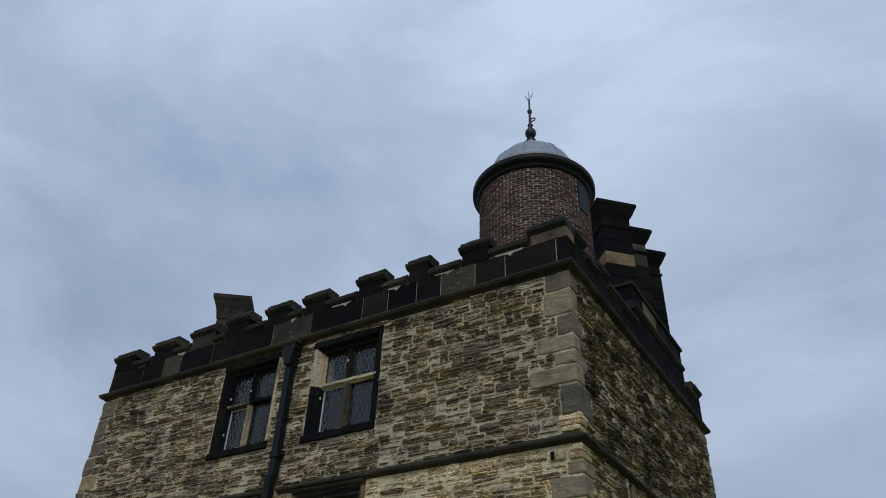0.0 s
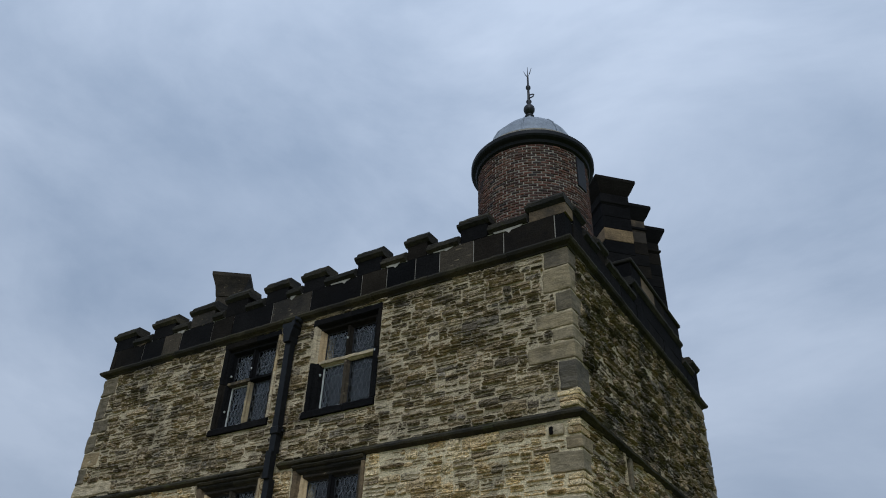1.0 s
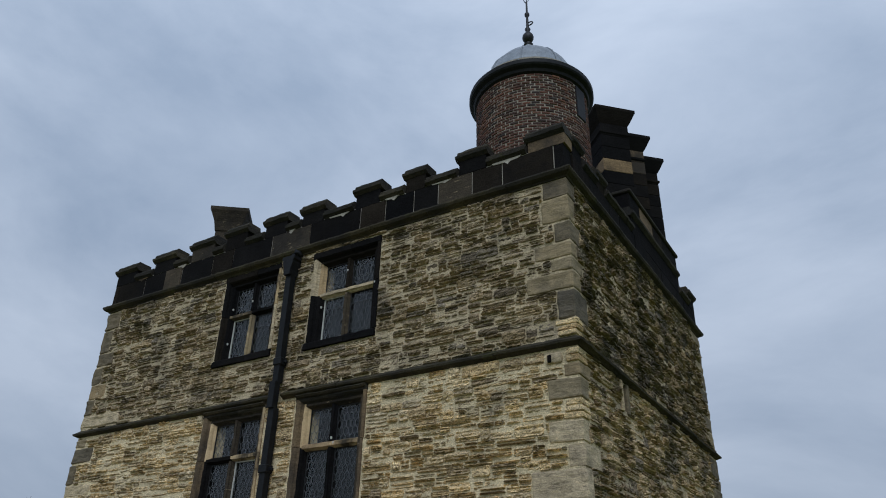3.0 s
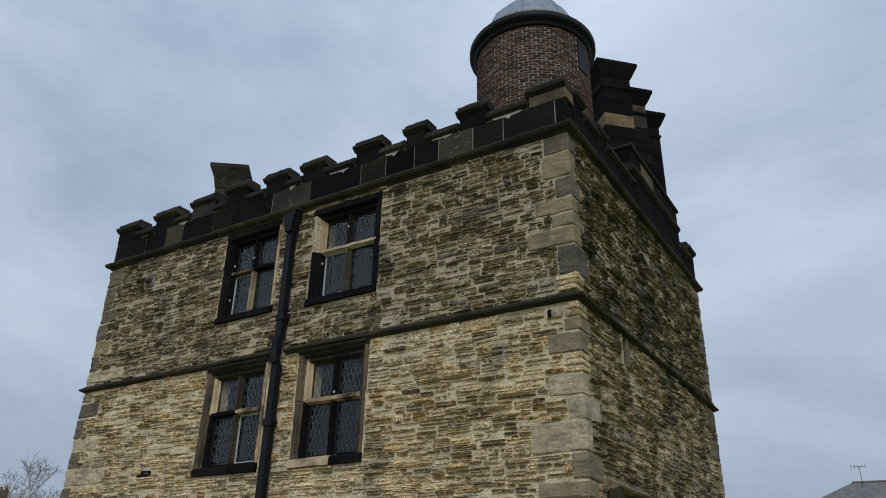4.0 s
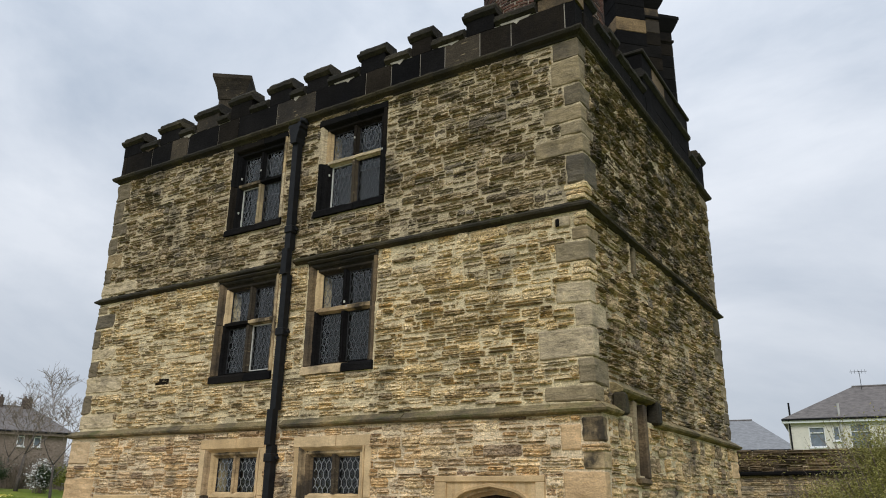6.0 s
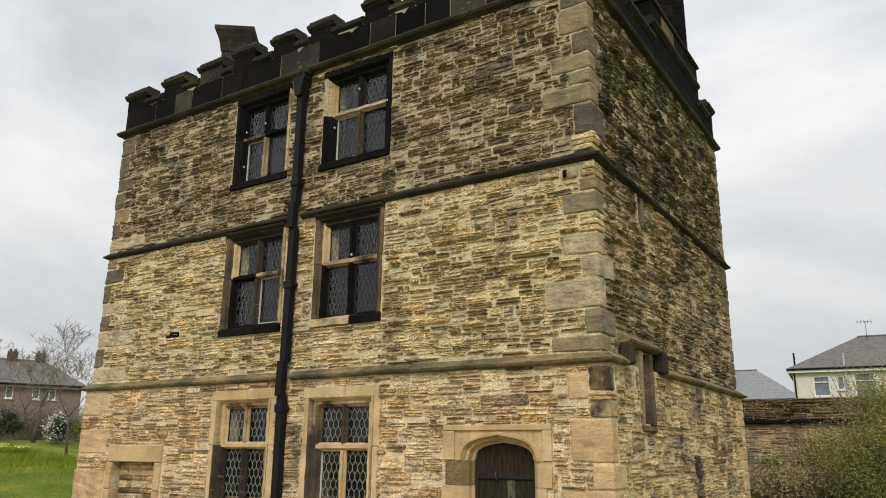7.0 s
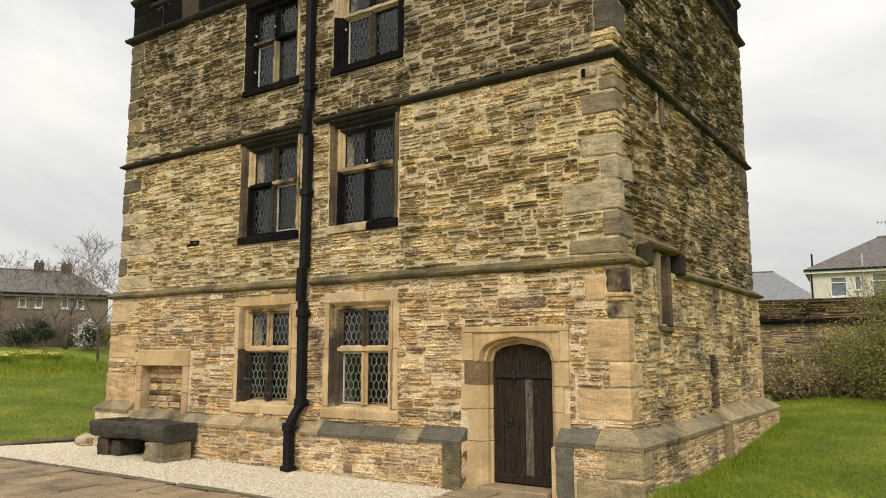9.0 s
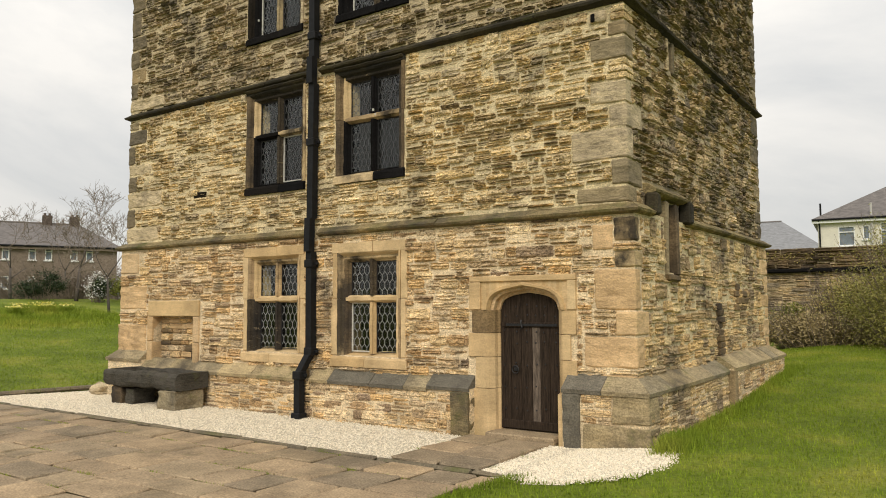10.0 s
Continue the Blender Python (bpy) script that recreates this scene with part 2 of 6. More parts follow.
KERB = stone("kerb_stone", [(0.21, 0.171, 0.115), (0.154, 0.13, 0.091)], dirty=(0.55, 0.75), strata=0.1, moss=(0.52, 0.7), bump=0.3)
TROUGHM = stone("black_trough_stone", [(0.0595, 0.0546, 0.0446), (0.0843, 0.0775, 0.0615)], dirty=(0.50, 0.66), dirt=(0.11, 0.10, 0.085), strata=0.45, moss=(0.58, 0.78), bump=0.9)
CHIP = pieces("pale_gravel", [(0.76, 0.68, 0.53), (0.84, 0.78, 0.65), (0.62, 0.53, 0.39), (0.80, 0.71, 0.56), (0.72, 0.64, 0.51)], 0.8, 30, 0.15, 0.1)
GRAVELBED = plain("gravel_bed", (0.56, 0.50, 0.39), 0.95, 0, 0.4, 60, 0.8, spec=0.2)
SOIL = plain("mossy_soil", (0.10, 0.10, 0.04), 0.95, 0, 0.5, 7, 0.6, spec=0.2)
PAINTWALL = plain("cream_render", (0.66, 0.63, 0.55), 0.9, 0, 0.08, 2, 0.1)
SLATE = plain("roof_slates", (0.135, 0.12, 0.112), 0.7, 0, 0.35, 3, 0.4, (1, 1, 3))
SLATE_PALE = plain("pale_roof_slates", (0.21, 0.215, 0.225), 0.6, 0, 0.25, 3, 0.4, (1, 1, 3))
CHIMNEYBRICK = plain("dark_chimney_brick", (0.075, 0.055, 0.045), 0.9, 0, 0.3, 5, 0.3, (1, 1, 3))
HOUSEBRICK = plain("brown_house_brick", (0.20, 0.155, 0.125), 0.9, 0, 0.3, 5, 0.3, (1, 1, 3))
UPVC = plain("white_window_frame", (0.75, 0.76, 0.76), 0.4, 0, 0.05, 5, 0.0)
BARK = plain("grey_bark", (0.085, 0.072, 0.062), 0.9, 0, 0.4, 20, 0.6, (1, 1, 0.3))
POLEM = plain("grey_pole", (0.45, 0.44, 0.42), 0.6, 0, 0.1, 5, 0.05)


def grass_material(name, a, b, c):
    m, n, l, p = nodes_of(name)
    base = ramp(n, l, noise_node(n, l, 0.55, 7, rough=0.65), [(0.3, a), (0.5, b), (0.66, c)])
    base = mix(n, l, 0.6, base, ramp(n, l, noise_node(n, l, 14, 5), [(0.3, grey(0.5)), (0.7, grey(1.4))]), "MULTIPLY")
    base = mix(n, l, 0.5, base, ramp(n, l, piece_random(n, l), [(0, grey(0.6)), (1, (1.4, 1.3, 1.0))]), "MULTIPLY")
    l.new(base, p.inputs["Base Color"])
    p.inputs["Roughness"].default_value, p.inputs["Specular IOR Level"].default_value = 0.8, 0.2
    bm = n.new("ShaderNodeBump")
    bm.inputs["Strength"].default_value, bm.inputs["Distance"].default_value = 0.7, 0.05
    l.new(noise_node(n, l, 40, 4), bm.inputs["Height"])
    l.new(bm.outputs[0], p.inputs["Normal"])
    return m


TURF = grass_material("turf", (0.10, 0.14, 0.013), (0.155, 0.21, 0.02), (0.26, 0.275, 0.046))
BLADE = grass_material("grass_blades", (0.14, 0.205, 0.019), (0.20, 0.285, 0.028), (0.33, 0.36, 0.058))


def glass_material():
    m, n, l, p = nodes_of("old_window_glass")
    p.inputs["Base Color"].default_value = (0.75, 0.82, 0.84, 1)
    p.inputs["Roughness"].default_value, p.inputs["Transmission Weight"].default_value, p.inputs["IOR"].default_value = 0.05, 1.0, 1.36
    b = n.new("ShaderNodeBump")
    b.inputs["Strength"].default_value, b.inputs["Distance"].default_value = 0.25, 0.02
    l.new(noise_node(n, l, 7, 2), b.inputs["Height"])
    l.new(b.outputs[0], p.inputs["Normal"])
    return m


GLASS = glass_material()
HOUSEGLASS = plain("far_window_glass", (0.16, 0.19, 0.22), 0.08, 0, 0.2, 3, 0.0)

# ---- mesh helpers ----
rnd = random.Random(7)


class Soup:
    """Vertices and faces gathered for one mesh."""

    def __init__(self):
        self.v, self.f = [], []

    def add(self, verts, faces):
        k = len(self.v)
        self.v += [tuple(q) for q in verts]
        self.f += [tuple(k + i for i in q) for q in faces]
        return self

    def box(self, a, b, ch=0.008, jit=0.0, m=None, taper=None):
        """A box with chamfered edges from corner a to corner b; jit: how far its corners are off."""
        lo, hi = [min(p, q) for p, q in zip(a, b)], [max(p, q) for p, q in zip(a, b)]
        ch = min(ch, *(0.45 * (q - p) for p, q in zip(lo, hi)))
        verts, at = [], {}
        for sx in (0, 1):
            for sy in (0, 1):
                for sz in (0, 1):
                    s = (sx, sy, sz)
                    off = [rnd.uniform(-jit, jit) for _ in range(3)]
                    for ax in range(3):
                        p = [(hi[i] if s[i] else lo[i]) + off[i] for i in range(3)]
                        for i in range(3):
                            if i != ax:
                                p[i] += -ch if s[i] else ch
                        at[s, ax] = len(verts)
                        verts.append(p)
        faces = []
        for ax in range(3):
            b1, b2 = (ax + 1) % 3, (ax + 2) % 3

            def corner(i, u, w):
                s = [0, 0, 0]
                s[ax], s[b1], s[b2] = i, u, w
                return tuple(s)
            faces.append([at[corner(1, u, w), ax] for u, w in ((0, 0), (1, 0), (1, 1), (0, 1))])
            faces.append([at[corner(0, u, w), ax] for u, w in ((0, 0), (0, 1), (1, 1), (1, 0))])
            for u in (0, 1):
                for w in (0, 1):
                    # the edge that runs along ax, between the faces across b1 and b2
                    s0, s1 = corner(0, u, w), corner(1, u, w)
                    q = [at[s0, b1], at[s1, b1], at[s1, b2], at[s0, b2]]
                    faces.append(q if u == w else q[::-1])
        for s in {k[0] for k in at}:
            q = [at[s, 0], at[s, 1], at[s, 2]]
            faces.append(q if sum(s) % 2 else q[::-1])
        if taper:
            verts = [taper(p) for p in verts]
        if m is not None:
            verts = [m @ Vector(p) for p in verts]
        return self.add(verts, faces)

    def prism(self, outline, a, b, to, wear=0.0):
        """An outline (u, v), anticlockwise, drawn out from w = a to w = b; to maps (u, v, w) to the world."""
        k = len(outline)
        n = max(1, min(30, int(abs(b - a) / 0.06))) if wear else 1
        verts = []
        for j in range(n + 1):
            w = a + (b - a) * j / n
            for u, v in outline:
                du, dv = (wear * noise.noise((u * 9 + 31 * q, v * 9, w * 11)) for q in (0, 1)) if wear else (0, 0)
                verts.append(to(u + du, v + dv, w))
        faces = [list(range(k))[::-1], list(range(n * k, n * k + k))] + [(j * k + i, j * k + (i + 1) % k, (j + 1) * k + (i + 1) % k, (j + 1) * k + i) for j in range(n) for i in range(k)]
        return self.add(verts, faces)

    def lathe(self, rings, n, centre, arc=2 * math.pi, start=0.0):
        """Rings (radius, z) turned about the upright through centre."""
        cx, cy = centre
        full = arc > 6.28
        cols = n if full else n + 1
        verts = [(cx + r * math.cos(start + arc * i / n), cy + r * math.sin(start + arc * i / n), z) for r, z in rings for i in range(cols)]
        faces = [(j * cols + i, j * cols + (i + 1) % cols, (j + 1) * cols + (i + 1) % cols, (j + 1) * cols + i) for j in range(len(rings) - 1) for i in range(n)]
        return self.add(verts, faces)

    def tube(self, path, radii, n=6):
        path = [Vector(p) for p in path]
        if isinstance(radii, (int, float)):
            radii = [radii] * len(path)
        verts, faces = [], []
        for i, (p, r) in enumerate(zip(path, radii)):
            d = (path[min(i + 1, len(path) - 1)] - path[max(i - 1, 0)]).normalized()
            x = d.cross(Vector((0.31, 0.17, 0.93) if abs(d.z) < 0.9 else (1, 0, 0))).normalized()
            y = d.cross(x)
            verts += [p + r * (math.cos(6.28318 * k / n) * x + math.sin(6.28318 * k / n) * y) for k in range(n)]
        for i in range(len(path) - 1):
            faces += [(i * n + k, i * n + (k + 1) % n, (i + 1) * n + (k + 1) % n, (i + 1) * n + k) for k in range(n)]
        faces += [tuple(range(n))[::-1], tuple(range((len(path) - 1) * n, len(path) * n))]
        return self.add(verts, faces)

    def worn(self, a, b, r=0.03, amp=0.012, seed=0.0):
        """A weathered block from corner a to corner b: rounded edges, an uneven and faintly layered face."""
        lo, hi = [min(p, q) for p, q in zip(a, b)], [max(p, q) for p, q in zip(a, b)]
        r = min(r, *(0.4 * (q - p) for p, q in zip(lo, hi)))
        seg = [[0.0, 0.5 * r] + [r + (q - p - 2 * r) * i / k for k in (max(1, min(7, round((q - p) / 0.09))),) for i in range(k + 1)] + [q - p - 0.5 * r, q - p] for p, q in zip(lo, hi)]
        at, verts, faces = {}, [], []

        def vertex(i):
            if i not in at:
                p = Vector([lo[x] + seg[x][i[x]] for x in range(3)])
                core_p = Vector([min(max(p[x], lo[x] + r), hi[x] - r) for x in range(3)])
                d = p - core_p
                if d.length > 1e-9:
                    p = core_p + d.normalized() * r
                    bulge = amp * (noise.noise((p.x * 6 + seed, p.y * 6, p.z * 9)) + 0.7 * noise.noise((p.x * 3, p.y * 3 + seed, p.z * 26)) - 0.3)
                    p = p + d.normalized() * bulge
                at[i] = len(verts)
                verts.append(p)
            return at[i]
        for ax in range(3):
            u, w = (ax + 1) % 3, (ax + 2) % 3
            for end in (0, len(seg[ax]) - 1):
                for i in range(len(seg[u]) - 1):
                    for j in range(len(seg[w]) - 1):
                        q = []
                        for di, dj in ((0, 0), (1, 0), (1, 1), (0, 1)):
                            k = [0, 0, 0]
                            k[ax], k[u], k[w] = end, i + di, j + dj
                            q.append(vertex(tuple(k)))
                        faces.append(q if end else q[::-1])
        return self.add(verts, faces)

    def mesh(self, name, material, smooth=False):
        me = bpy.data.meshes.new(name)
        me.from_pydata(self.v, [], self.f)
        me.materials.append(material)
        if smooth:
            me.polygons.foreach_set("use_smooth", [True] * len(me.polygons))
        me.update()
        return me


def part(name, soup, material, parent, label="", kind="", smooth=False):
    ob = new(name, soup.mesh(name, material, smooth))
    ob.parent = parent
    return tagged(ob, label=label, kind=kind)


def thing(name, label, category, group="", at=(0, 0, 0)):
    ob = new(name)
    ob.location = at
    ob.empty_display_size = 0.2
    return tagged(ob, label, category, group)


def setting(name, soup, material, label, category, smooth=False):
    return tagged(new(name, soup.mesh(name, material, smooth)), label, category, kind="structure")


def front(u, v, w):
    return (u, -w, v)


def front_low(u, v, w):
    return (u, -0.02 - w, v)


def east(u, v, w):
    return (w, u, v)


def east_low(u, v, w):
    return (0.08 + w, u, v)


# ---- main sizes of the tower, metres ----
X0, Y1 = -10.75, 7.45            # upper storeys: x from X0 to 0, y from 0 to Y1
XL0, YL1 = -10.92, 7.50          # ground storey
Z1, Z2, Z3 = 2.85, 5.58, 8.36    # noses of the three string courses
PLINTH = 0.17                    # how far the plinth stands out
WINDOWS = {                      # x0, x1, sill bottom, head
    "1l": (-7.00, -5.71, 0.88, 2.55), "1r": (-4.86, -3.58, 0.88, 2.53),
    "2l": (-7.08, -5.66, 3.63, 5.47), "2r": (-4.91, -3.54, 3.63, 5.47),
    "3l": (-7.10, -5.74, 6.38, 8.14), "3r": (-4.88, -3.46, 6.33, 8.10)}
DOOR = (-2.05, -0.91, -0.05, 2.0)
NICHE = (-9.76, -8.50, 0.50, 1.47)


def ground_z(x, y):
    left = max(0.0, -12.6 - x)
    back = max(0.0, y - 1.0)
    base = -0.13 + 0.13 * min(1, max(0, (x + 0.7) / 1.2))
    a = 0.11 * left * min(1, left / 3)
    b = 0.047 * back * min(1, back / 5) if x > -12 else 0.01 * back
    far = math.hypot(x, y)
    rise = min(2.2, max(a, b) if a * b == 0 else math.hypot(a, b))
    bump = 0.02 * math.sin(0.9 * x + 0.4 * y) + 0.015 * math.sin(1.7 * y - 0.6 * x)
    inside = -13 < x < 0.6 and -20 < y < 8
    return base + rise + (0 if inside else bump * min(1, max(0, far - 9) / 5))


# ---- walls of the tower: cores with real openings ----
def core(us, vs, holes, to, thick, w0=0.0):
    """A wall of the given grid lines less its holes (u0, u1, v0, v1), its face at w0 and its back at w0 - thick."""
    us, vs = sorted(set(us) | {h[i] for h in holes for i in (0, 1)}), sorted(set(vs) | {h[i] for h in holes for i in (2, 3)})

    def solid(i, j):
        if not (0 <= i < len(us) - 1 and 0 <= j < len(vs) - 1):
            return False
        u, v = (us[i] + us[i + 1]) / 2, (vs[j] + vs[j + 1]) / 2
        return not any(h[0] < u < h[1] and h[2] < v < h[3] for h in holes)
    s, seen = Soup(), {}
    for i in range(len(us) - 1):
        for j in range(len(vs) - 1):
            if not solid(i, j):
                continue
            a, b, c, d = us[i], us[i + 1], vs[j], vs[j + 1]
            p = [to(u, v, w) for w in (w0, w0 - thick) for u, v in ((a, c), (b, c), (b, d), (a, d))]
            f = [(0, 1, 2, 3), (7, 6, 5, 4)]
            for (di, dj), q in (((0, -1), (1, 0, 4, 5)), ((1, 0), (2, 1, 5, 6)), ((0, 1), (3, 2, 6, 7)), ((-1, 0), (0, 3, 7, 4))):
                if not solid(i + di, j + dj):
                    f.append(q)
            ids = []
            for q in p:
                if q not in seen:
                    seen[q] = len(s.v)
                    s.v.append(q)
                ids.append(seen[q])
            s.f += [tuple(ids[k] for k in q) for q in f]
    return s


UP = [WINDOWS[k] for k in ("2l", "2r", "3l", "3r")]
LO = [WINDOWS["1l"], WINDOWS["1r"], DOOR]
wall_south = setting("wall_south_top", core([X0, 0], [Z2, 8.30], UP[2:], front, 0.5), MORTAR_TOP, "weathered grey-brown rubble wall of the top storey, coloured darker", "wall")
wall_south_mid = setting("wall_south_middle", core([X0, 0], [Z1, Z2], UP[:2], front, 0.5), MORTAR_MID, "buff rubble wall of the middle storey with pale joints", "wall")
wall_south_low = setting("wall_south_lower", core([XL0, 0.08], [-0.4, Z1], LO + [NICHE], front_low, 0.5), MORTAR, "warm yellow rubble sandstone wall of the ground storey", "wall")
SLIT, SLOT = (1.66, 1.86, 5.08, 5.50), (1.22, 1.52, 2.10, 2.95)
wall_east = setting("wall_east_upper", core([0.5, Y1], [Z1, 8.30], [SLIT, (SLOT[0], SLOT[1], Z1, SLOT[3])], east, 0.5), MORTAR_TOP, "weathered rubble side wall of the upper storeys, in darker colours", "wall")
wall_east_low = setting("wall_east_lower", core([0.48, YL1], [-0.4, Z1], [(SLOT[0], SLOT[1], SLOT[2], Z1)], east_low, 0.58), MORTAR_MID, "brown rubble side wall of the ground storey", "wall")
setting("wall_west", Soup().box((X0, 0.5, -0.4), (X0 + 0.5, Y1, 8.3), 0.02), MORTAR_TOP, "plain rubble wall on the unseen side", "wall")
setting("wall_north", Soup().box((X0 + 0.5, Y1 - 0.5, -0.4), (-0.5, Y1 - 0.003, 8.3), 0.02), MORTAR_TOP, "plain rubble wall at the back", "wall")
# added floors and partition; their near-black colour stands in for unlit rooms
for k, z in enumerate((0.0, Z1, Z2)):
    setting(f"floor_{k + 1}", Soup().box((X0 + 0.5, 0.5, z - 0.15), (-0.5, Y1 - 0.5, z), 0.005), VOID, "added floor inside the tower, coloured dark for the unlit room", "floor")
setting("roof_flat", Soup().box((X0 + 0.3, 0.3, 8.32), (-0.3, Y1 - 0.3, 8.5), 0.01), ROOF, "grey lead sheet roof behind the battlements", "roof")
setting("wall_inner", Soup().box((X0 + 0.5, 2.2, 0.002), (-0.5, 2.3, 8.3), 0.005), VOID, "added partition inside the tower, coloured dark for the unlit rooms", "wall")


# ---- rubble ----
def rubble_rects(u0, u1, v0, v1, band, width, keep_out, seed, thin=0.5):
    r = random.Random(seed)
    out, v = [], v0
    while v < v1 - 0.02:
        h = min(r.uniform(*band), v1 - v)
        if v1 - v - h < 0.06:
            h = v1 - v
        u = u0 - r.uniform(0, width[0])
        while u < u1:
            w = r.uniform(*width) * (1.5 if r.random() < 0.12 else 1)
            k = r.random()
            if k < 1 - thin or h < 0.075:
                cells = [(u, u + w, v, v + h)]
            elif k < 1 - 0.35 * thin or h < 0.13:
                c, m = v + h * r.uniform(0.35, 0.65), u + w * r.uniform(0.35, 0.65)
                cells = [(u, u + w, v, c)] + ([(u, u + w, c, v + h)] if r.random() < 0.5 else [(u, m, c, v + h), (m, u + w, c, v + h)])
            else:
                a, b, m = v + h * r.uniform(0.26, 0.4), v + h * r.uniform(0.58, 0.74), u + w * r.uniform(0.3, 0.7)
                cells = [(u, u + w, a, b), (u, m, v, a), (m, u + w, v, a), (u, u + w, b, v + h)]
            out += cells
            u += w
        v += h
    kept = []
    for a, b, c, d in out:
        todo = [(max(a, u0), min(b, u1), c, d)]
        for k in keep_out:
            left = []
            for a, b, c, d in todo:
                if a >= k[1] or b <= k[0] or c >= k[3] or d <= k[2]:
                    left.append((a, b, c, d))
                    continue
                lo, hi = max(c, k[2]), min(d, k[3])
                left += [(a, k[0], lo, hi), (k[1], b, lo, hi), (a, b, c, k[2]), (a, b, k[3], d)]
            todo = [q for q in left if q[1] - q[0] > 0.035 and q[3] - q[2] > 0.02]
        kept += [q for q in todo if q[1] - q[0] > 0.05]
    return kept


def warp(u, v, seed):
    return (0.035 * noise.noise((u * 1.3, v * 1.6, seed)) + 0.02 * noise.noise((u * 4, v * 5, seed + 9)),
            0.045 * noise.noise((u * 0.9, v * 1.2, seed + 3)) + 0.022 * noise.noise((u * 3.2, v * 6, seed + 5)))


def stone_grid(r, wide, high, proud, rough):
    """Grid points (s, t, w) of a ragged stone face, s and t from 0 to 1, w outwards in metres."""
    n, m = (8 if wide > 0.2 else 5), (6 if high > 0.085 else 4 if high > 0.05 else 3)
    lift, tilt = r.uniform(*proud), r.uniform(-0.012, 0.012)
    rows = [r.uniform(-1.9 * rough, rough) for _ in range(m + 1)]   # ledges of the split layers
    pts = []
    for j in range(m + 1):
        for i in range(n + 1):
            s, t = i / n, j / m
            edge = i in (0, n) or j in (0, m)
            corner = i in (0, n) and j in (0, m)
            w = lift + rows[j] + tilt * (2 * s - 1) + r.uniform(-rough, rough) * 0.7
            if edge:
                w = max(-0.006, w * 0.7 - (0.004 if corner else 0))
            js = 0.08 / n if not corner else 0.12 / n
            s2 = s + r.uniform(-1, 1) * 1.2 * js + (0.5 - s) * (0.05 if corner else 0)
            t2 = t + r.uniform(-1, 1) * 0.34 / m + (0.5 - t) * (0.12 if corner else 0)
            pts.append((s2, t2, w))
    ring = [i for i in range(n + 1)] + [(n + 1) * (j + 1) + n for j in range(m)] + [(n + 1) * m + n - 1 - i for i in range(n)] + [(n + 1) * (m - 1 - j) for j in range(m - 1)]
    faces = [(j * (n + 1) + i, j * (n + 1) + i + 1, (j + 1) * (n + 1) + i + 1, (j + 1) * (n + 1) + i) for j in range(m) for i in range(n)]
    k = len(pts)
    pts += [(pts[i][0], pts[i][1], -0.03) for i in ring]
    c = len(ring)
    faces += [(ring[(i + 1) % c], ring[i], k + i, k + (i + 1) % c) for i in range(c)]
    return pts, faces


def variants(name, material, count, wide, high, proud, rough, seed):
    out = []
    for k in range(count):
        pts, faces = stone_grid(random.Random(seed + k), wide, high, proud, rough)
        out.append(Soup().add(pts, faces).mesh(name, material))
    return out


def lay_rubble(rects, to, parent, material, seed, proud, rough, pick, gap=0.009, name="stone", label="", limit=300):
    """Lays stones: those that pick() takes as objects of their own, the rest joined."""
    r = random.Random(seed)
    shapes = variants(name, material, 48, 0.3, 0.1, proud, rough, seed * 100)
    rest, made = Soup(), 0
    for a, b, c, d in rects:
        g = gap * r.uniform(0.5, 1.4)
        a, b, c, d = a + g, b - g, c + g, d - g
        if b - a < 0.03 or d - c < 0.015:
            continue
        du, dv = warp((a + b) / 2, (c + d) / 2, seed)
        if pick((a + b) / 2, (c + d) / 2) and made < limit:
            made += 1
            ob = new(name, r.choice(shapes))
            o, x, y, z = (Vector(to(*q)) for q in ((a + du, c + dv, 0), (b + du, c + dv, 0), (a + du, d + dv, 0), (a + du, c + dv, 1)))
            x, y, z = x - o, y - o, z - o
            ob.matrix_basis = Matrix(((x[0], y[0], z[0], o[0]), (x[1], y[1], z[1], o[1]), (x[2], y[2], z[2], o[2]), (0, 0, 0, 1)))
            ob.parent = parent
            continue
        pts, faces = stone_grid(r, b - a, d - c, proud, rough)
        rest.add([to(a + s * (b - a) + du, c + t * (d - c) + dv, w) for s, t, w in pts], faces)
    if rest.v:
        part(name + "_field", rest, material, parent, label, "stuff")


sur = {}
for key, (a, b, c, d) in WINDOWS.items():
    side = 0.11 if key[0] == "1" else 0.045
    sur[key] = (a - side, b + side, c - (0.16 if key[0] == "1" else 0.02), d + (0.14 if key[0] == "1" else 0.10))
SURROUND_DOOR = (-2.36, -0.70, -0.4, 2.06)


# ---- quoins at the corners of the tower ----
def quoins(rows, parent, dx, dy, seed):
    """Corner blocks (foot, top, length on the front, length on the side, material); with no material, thin rubble."""
    r = random.Random(seed)
    keep_s, keep_e = [], []
    for k, (z0, z1, a, b, m) in enumerate(rows):
        if m is None:
            n = max(2, round((z1 - z0) / 0.085))
            for q in range(n):
                lo, hi = z0 + (z1 - z0) * q / n, z0 + (z1 - z0) * (q + 1) / n
                part("quoin", Soup().worn((-a * r.uniform(0.8, 1.0), dy - 0.02 - r.uniform(0, 0.03), lo + 0.005), (dx + 0.02 + r.uniform(0, 0.03), b, hi - 0.005), 0.018, 0.016, seed + k + q * 3.1), LOW if dx else MID, parent)
        else:
            part("quoin", Soup().worn((-a, dy - 0.016 - r.uniform(0, 0.014), z0 + 0.007), (dx + 0.016 + r.uniform(0, 0.014), b, z1 - 0.007), 0.03, 0.016, seed + k * 7.3), m, parent)
        keep_s.append((-a - 0.004, 1, z0, z1))
        keep_e.append((-1, b + 0.004, z0, z1))
    return keep_s, keep_e


